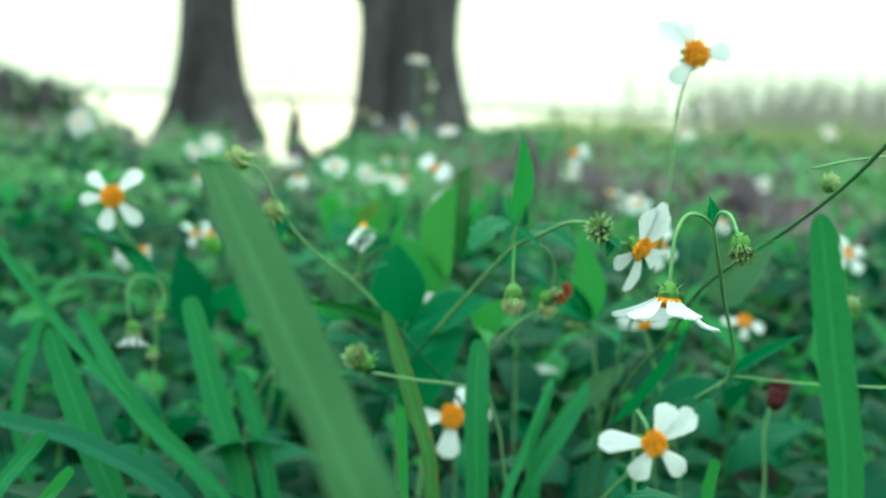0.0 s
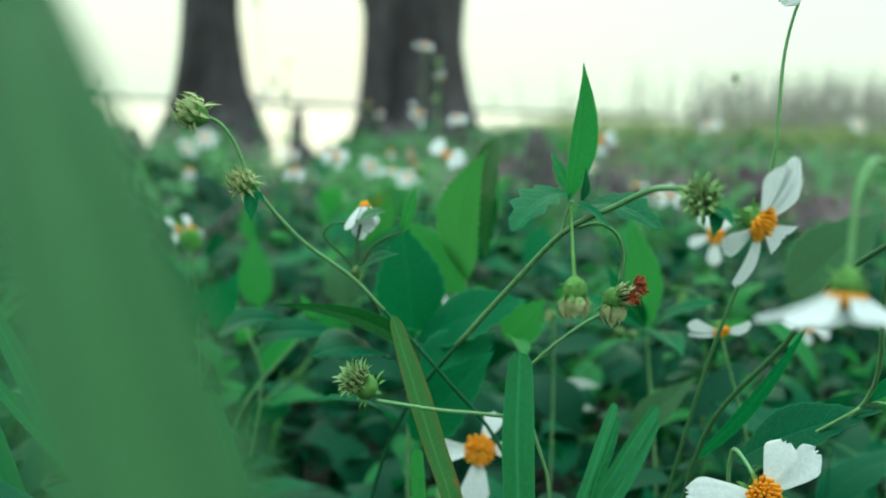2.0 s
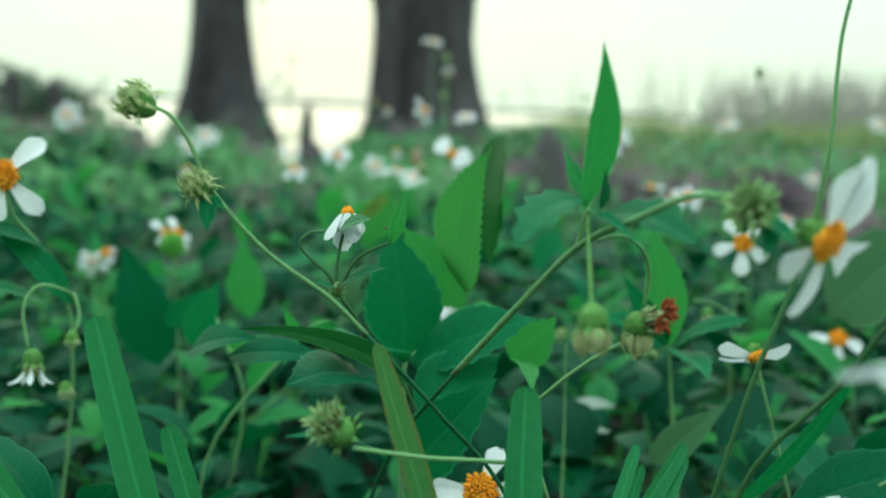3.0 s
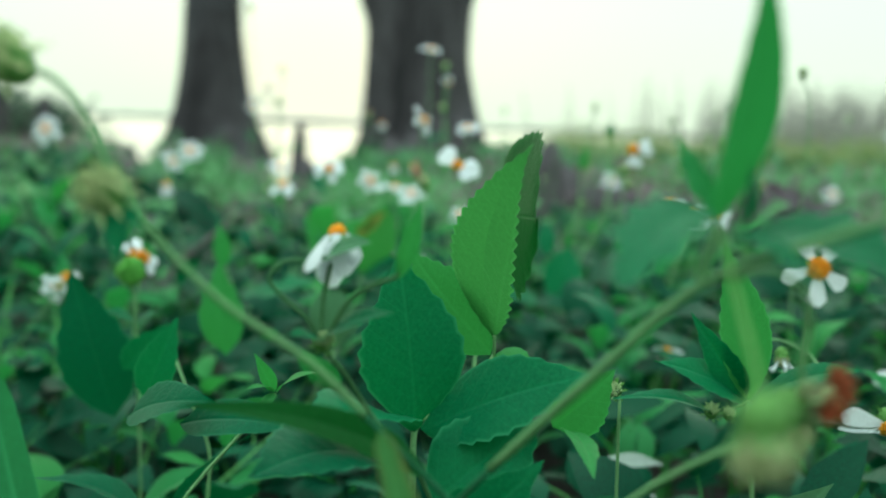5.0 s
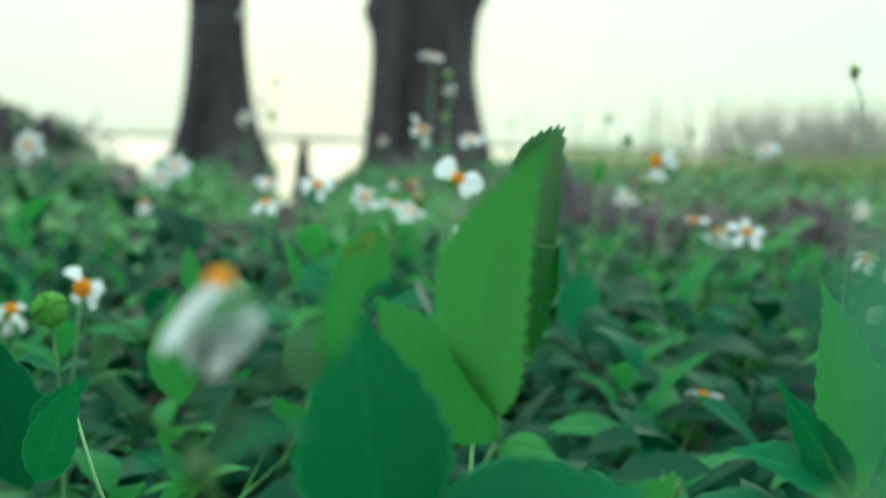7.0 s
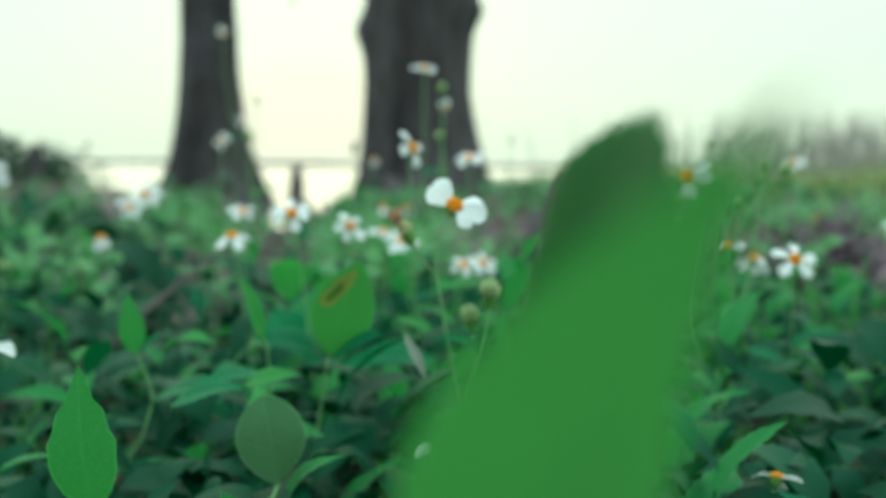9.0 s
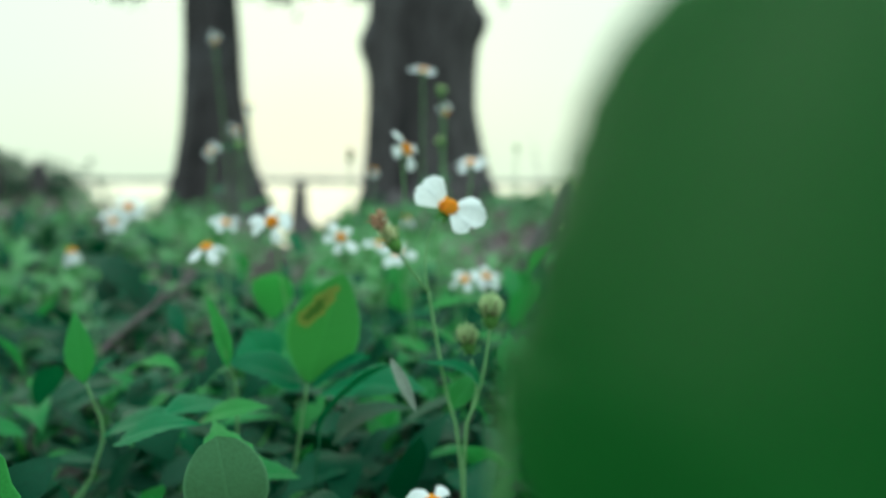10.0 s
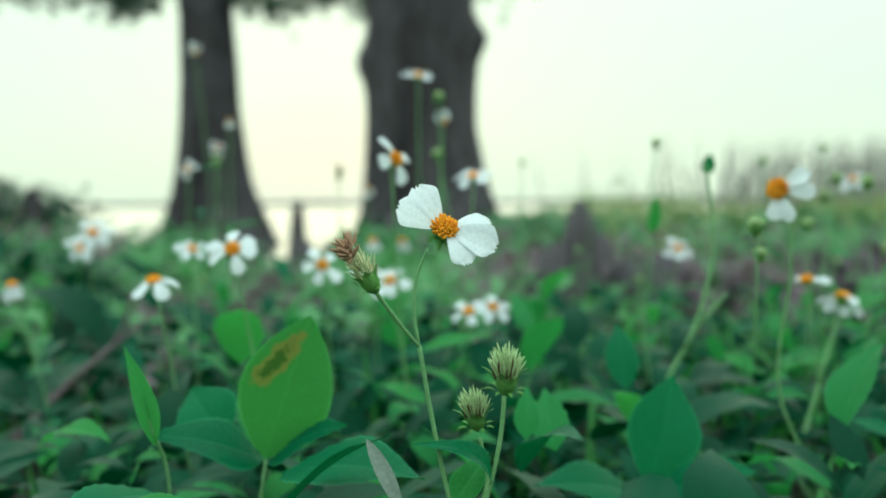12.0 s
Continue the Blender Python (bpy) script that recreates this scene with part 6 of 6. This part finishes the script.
def fill_weeds():
    rnd = random.Random(77)
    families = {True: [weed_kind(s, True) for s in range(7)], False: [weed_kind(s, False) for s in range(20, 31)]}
    made = {True: 0, False: 0}
    used = 0
    spots = []
    for _ in range(4000):
        x, y = rnd.uniform(-0.75, 0.8), rnd.uniform(0.32, 2.1)
        if used >= WEEDS or abs(x) > 0.16 + 0.42 * (y + 0.05):
            continue
        near = 0.05 + 0.02 * y
        if any((x - a) ** 2 + (y - b) ** 2 < near ** 2 for a, b in spots):
            continue
        if bare(x, y) > 0.5 or (x > 0.1 and y > 1.35 and rnd.random() < 0.6):
            continue
        s = rnd.uniform(0.75, 1.12)
        if abs(x) < 0.07 and y < 1.0:
            s *= 0.72
        spots.append((x, y))
        m = pose(x, y, ground_z(x, y), 0, 0, rnd.uniform(0, 360)) @ Matrix.Scale(s, 4)
        # the nearest weeds get the kinds with shade painted on every leaf
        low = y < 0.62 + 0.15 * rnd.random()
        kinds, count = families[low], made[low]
        if count < len(kinds):
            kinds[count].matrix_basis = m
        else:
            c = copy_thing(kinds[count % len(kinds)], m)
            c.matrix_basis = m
        made[low] += 1
        used += 1


WEEDS = 290
fill_weeds()


# ---- cypress knees, shore bushes and reeds ----
def knee(place, height, radius, seed, mat=None):
    ob = tagged(new("cypress_knee", mesh_of("cypress_knee", trunk_shape(height, radius, 0.32, seed, (), (0.03, 0), 16, 14, 0.12, True), mat or KNEE)), "grey weathered stump of a tree root", "stump", "grey stumps in the meadow")
    ob.location = place


knee((0.178, 2.52, 0.0), 0.245, 0.034, 3)
knee((0.1977, 3.2000, 0.0), 0.15, 0.05, 4)
knee((0.2834, 3.3000, 0.0), 0.17, 0.05, 5)
knee((-0.8093, 6.0000, -0.05), 0.30, 0.035, 6)
knee((0.3835, 2.9000, 0.0), 0.14, 0.05, 7)
knee((0.2799, 2.6000, 0.0), 0.15, 0.06, 8, BARK)
knee((0.1562, 2.6000, 0.0), 0.14, 0.06, 9, BARK)
knee((-0.5153, 2.2000, 0.0), 0.10, 0.05, 10)

# a row of roots along the bank and round both trunks
def knee_row():
    rnd = random.Random(61)
    for x0, x1, y0, y1, lo, hi, count in ((-4.1, -2.75, 6.6, 8.2, 0.26, 0.44, 24), (-1.5, -0.6, 6.0, 6.4, 0.12, 0.30, 5), (-2.5, -1.7, 8.6, 9.3, 0.2, 0.4, 5), (-0.6, 0.4, 5.2, 5.7, 0.16, 0.34, 9), (0.2, 1.0, 3.0, 4.6, 0.08, 0.2, 7), (1.2, 2.2, 4.0, 5.4, 0.1, 0.2, 5)):
        for i in range(count):
            x, y = rnd.uniform(x0, x1), rnd.uniform(y0, y1)
            knee((x, min(y, shore_y(x) - 0.05), ground_z(x, y) - 0.02), rnd.uniform(lo, hi), rnd.uniform(0.03, 0.07), rnd.randint(0, 900), BARK if x < -2.5 else None)

    for x, y, h, r in ((0.22, 3.55, 0.14, 0.085), (0.32, 3.65, 0.13, 0.09), (0.15, 3.5, 0.10, 0.06), (0.45, 3.3, 0.10, 0.07), (0.27, 3.4, 0.11, 0.08)):
        knee((x, y, ground_z(x, y) - 0.02), h, r, int(x * 100), BARK)


knee_row()


def bush(place, spread, height, count, mat, seed, label, size=0.07):
    rnd = random.Random(seed)
    ob = thing("bush", place, label, "bush")
    for i in range(7):
        az = rnd.uniform(0, 6.28)
        top = Vector((math.cos(az) * spread[0] * rnd.random(), math.sin(az) * spread[1] * rnd.random(), height * rnd.uniform(0.5, 0.9)))
        part("branch", mesh_of("branch", tube([(0, 0, -0.05), top * 0.5 + Vector((0, 0, 0.1 * height)), top], 0.012, 0.004, 6), BARK), ob)
    vs, fs = [], []
    for _ in range(count):
        x, y = rnd.gauss(0, 0.45), rnd.gauss(0, 0.45)
        z = rnd.random() ** 0.7 * (1 - 0.35 * (x * x + y * y)) * (0.8 + 0.4 * noise.noise((x * 3, y * 3, seed)))
        if z < 0.02:
            continue
        q = Vector((x * spread[0], y * spread[1], z * height))
        s = size * rnd.uniform(0.6, 1.3)
        m = frame_to(q, (rnd.uniform(-1, 1), rnd.uniform(-1, 1), rnd.uniform(-0.5, 1)), (rnd.uniform(-1, 1), -0.5, 1))
        o = len(vs)
        vs += [m @ Vector(k) for k in ((0, 0, 0), (0.25 * s, 0.45 * s, 0.03 * s), (0, s, -0.05 * s), (-0.25 * s, 0.45 * s, 0.03 * s))]
        fs += [(o, o + 1, o + 2, o + 3)]
    part("foliage", mesh_of("foliage", (vs, fs), mat, False), ob)


bush((-3.35, 8.5, -0.03), (0.75, 0.5), 0.50, 1500, FOL_TREE, 31, "dark green bush on the lake shore")
bush((-3.05, 8.7, -0.05), (0.30, 0.3), 0.36, 600, FOL_TREE, 32, "low dark green bush beside the water")
bush((-4.4, 8.2, -0.02), (1.0, 0.5), 0.6, 1200, FOL_TREE, 33, "dark green bush on the lake shore")


def reeds(area, count, hr, seed, label):
    rnd = random.Random(seed)
    vs, fs = [], []
    for _ in range(count):
        x, y = rnd.gauss((area[0] + area[1]) / 2, (area[1] - area[0]) / 4), rnd.uniform(area[2], area[3])
        h = rnd.uniform(*hr)
        lean = Vector((rnd.gauss(0, 0.12), rnd.gauss(0, 0.1), 1)) * h
        w = 0.004
        b = Vector((x, y, -0.12))
        o = len(vs)
        vs += [b + Vector((-w, 0, 0)), b + Vector((w, 0, 0)), b + lean * 0.7 + Vector((w * 1.3, 0, 0)), b + lean, b + lean * 0.7 - Vector((w * 1.3, 0, 0))]
        fs += [(o, o + 1, o + 2, o + 4), (o + 4, o + 2, o + 3)]
    tagged(new("reeds", mesh_of("reeds", (vs, fs), REED, False)), label, "reeds", kind="stuff")


reeds((1.6, 4.6, 8.3, 9.4), 1500, (0.2, 0.82), 41, "grey-green dry reeds at the water's edge")
bush((-0.42, 5.7, -0.06), (0.14, 0.12), 0.24, 160, FOL_TREE, 34, "low leafy growth at the water's edge between trunks", 0.05)
bush((-1.45, 6.6, -0.1), (0.25, 0.12), 0.20, 200, FOL_TREE, 35, "low leafy growth at the water's edge between trunks", 0.05)
bush((0.60, 2.32, 0.0), (0.16, 0.10), 0.19, 420, PURPLE, 36, "purple-leaved low plant among the grass", 0.035)
bush((0.45, 2.75, 0.0), (0.14, 0.10), 0.13, 260, PURPLE, 37, "purple-leaved low plant among the grass", 0.035)
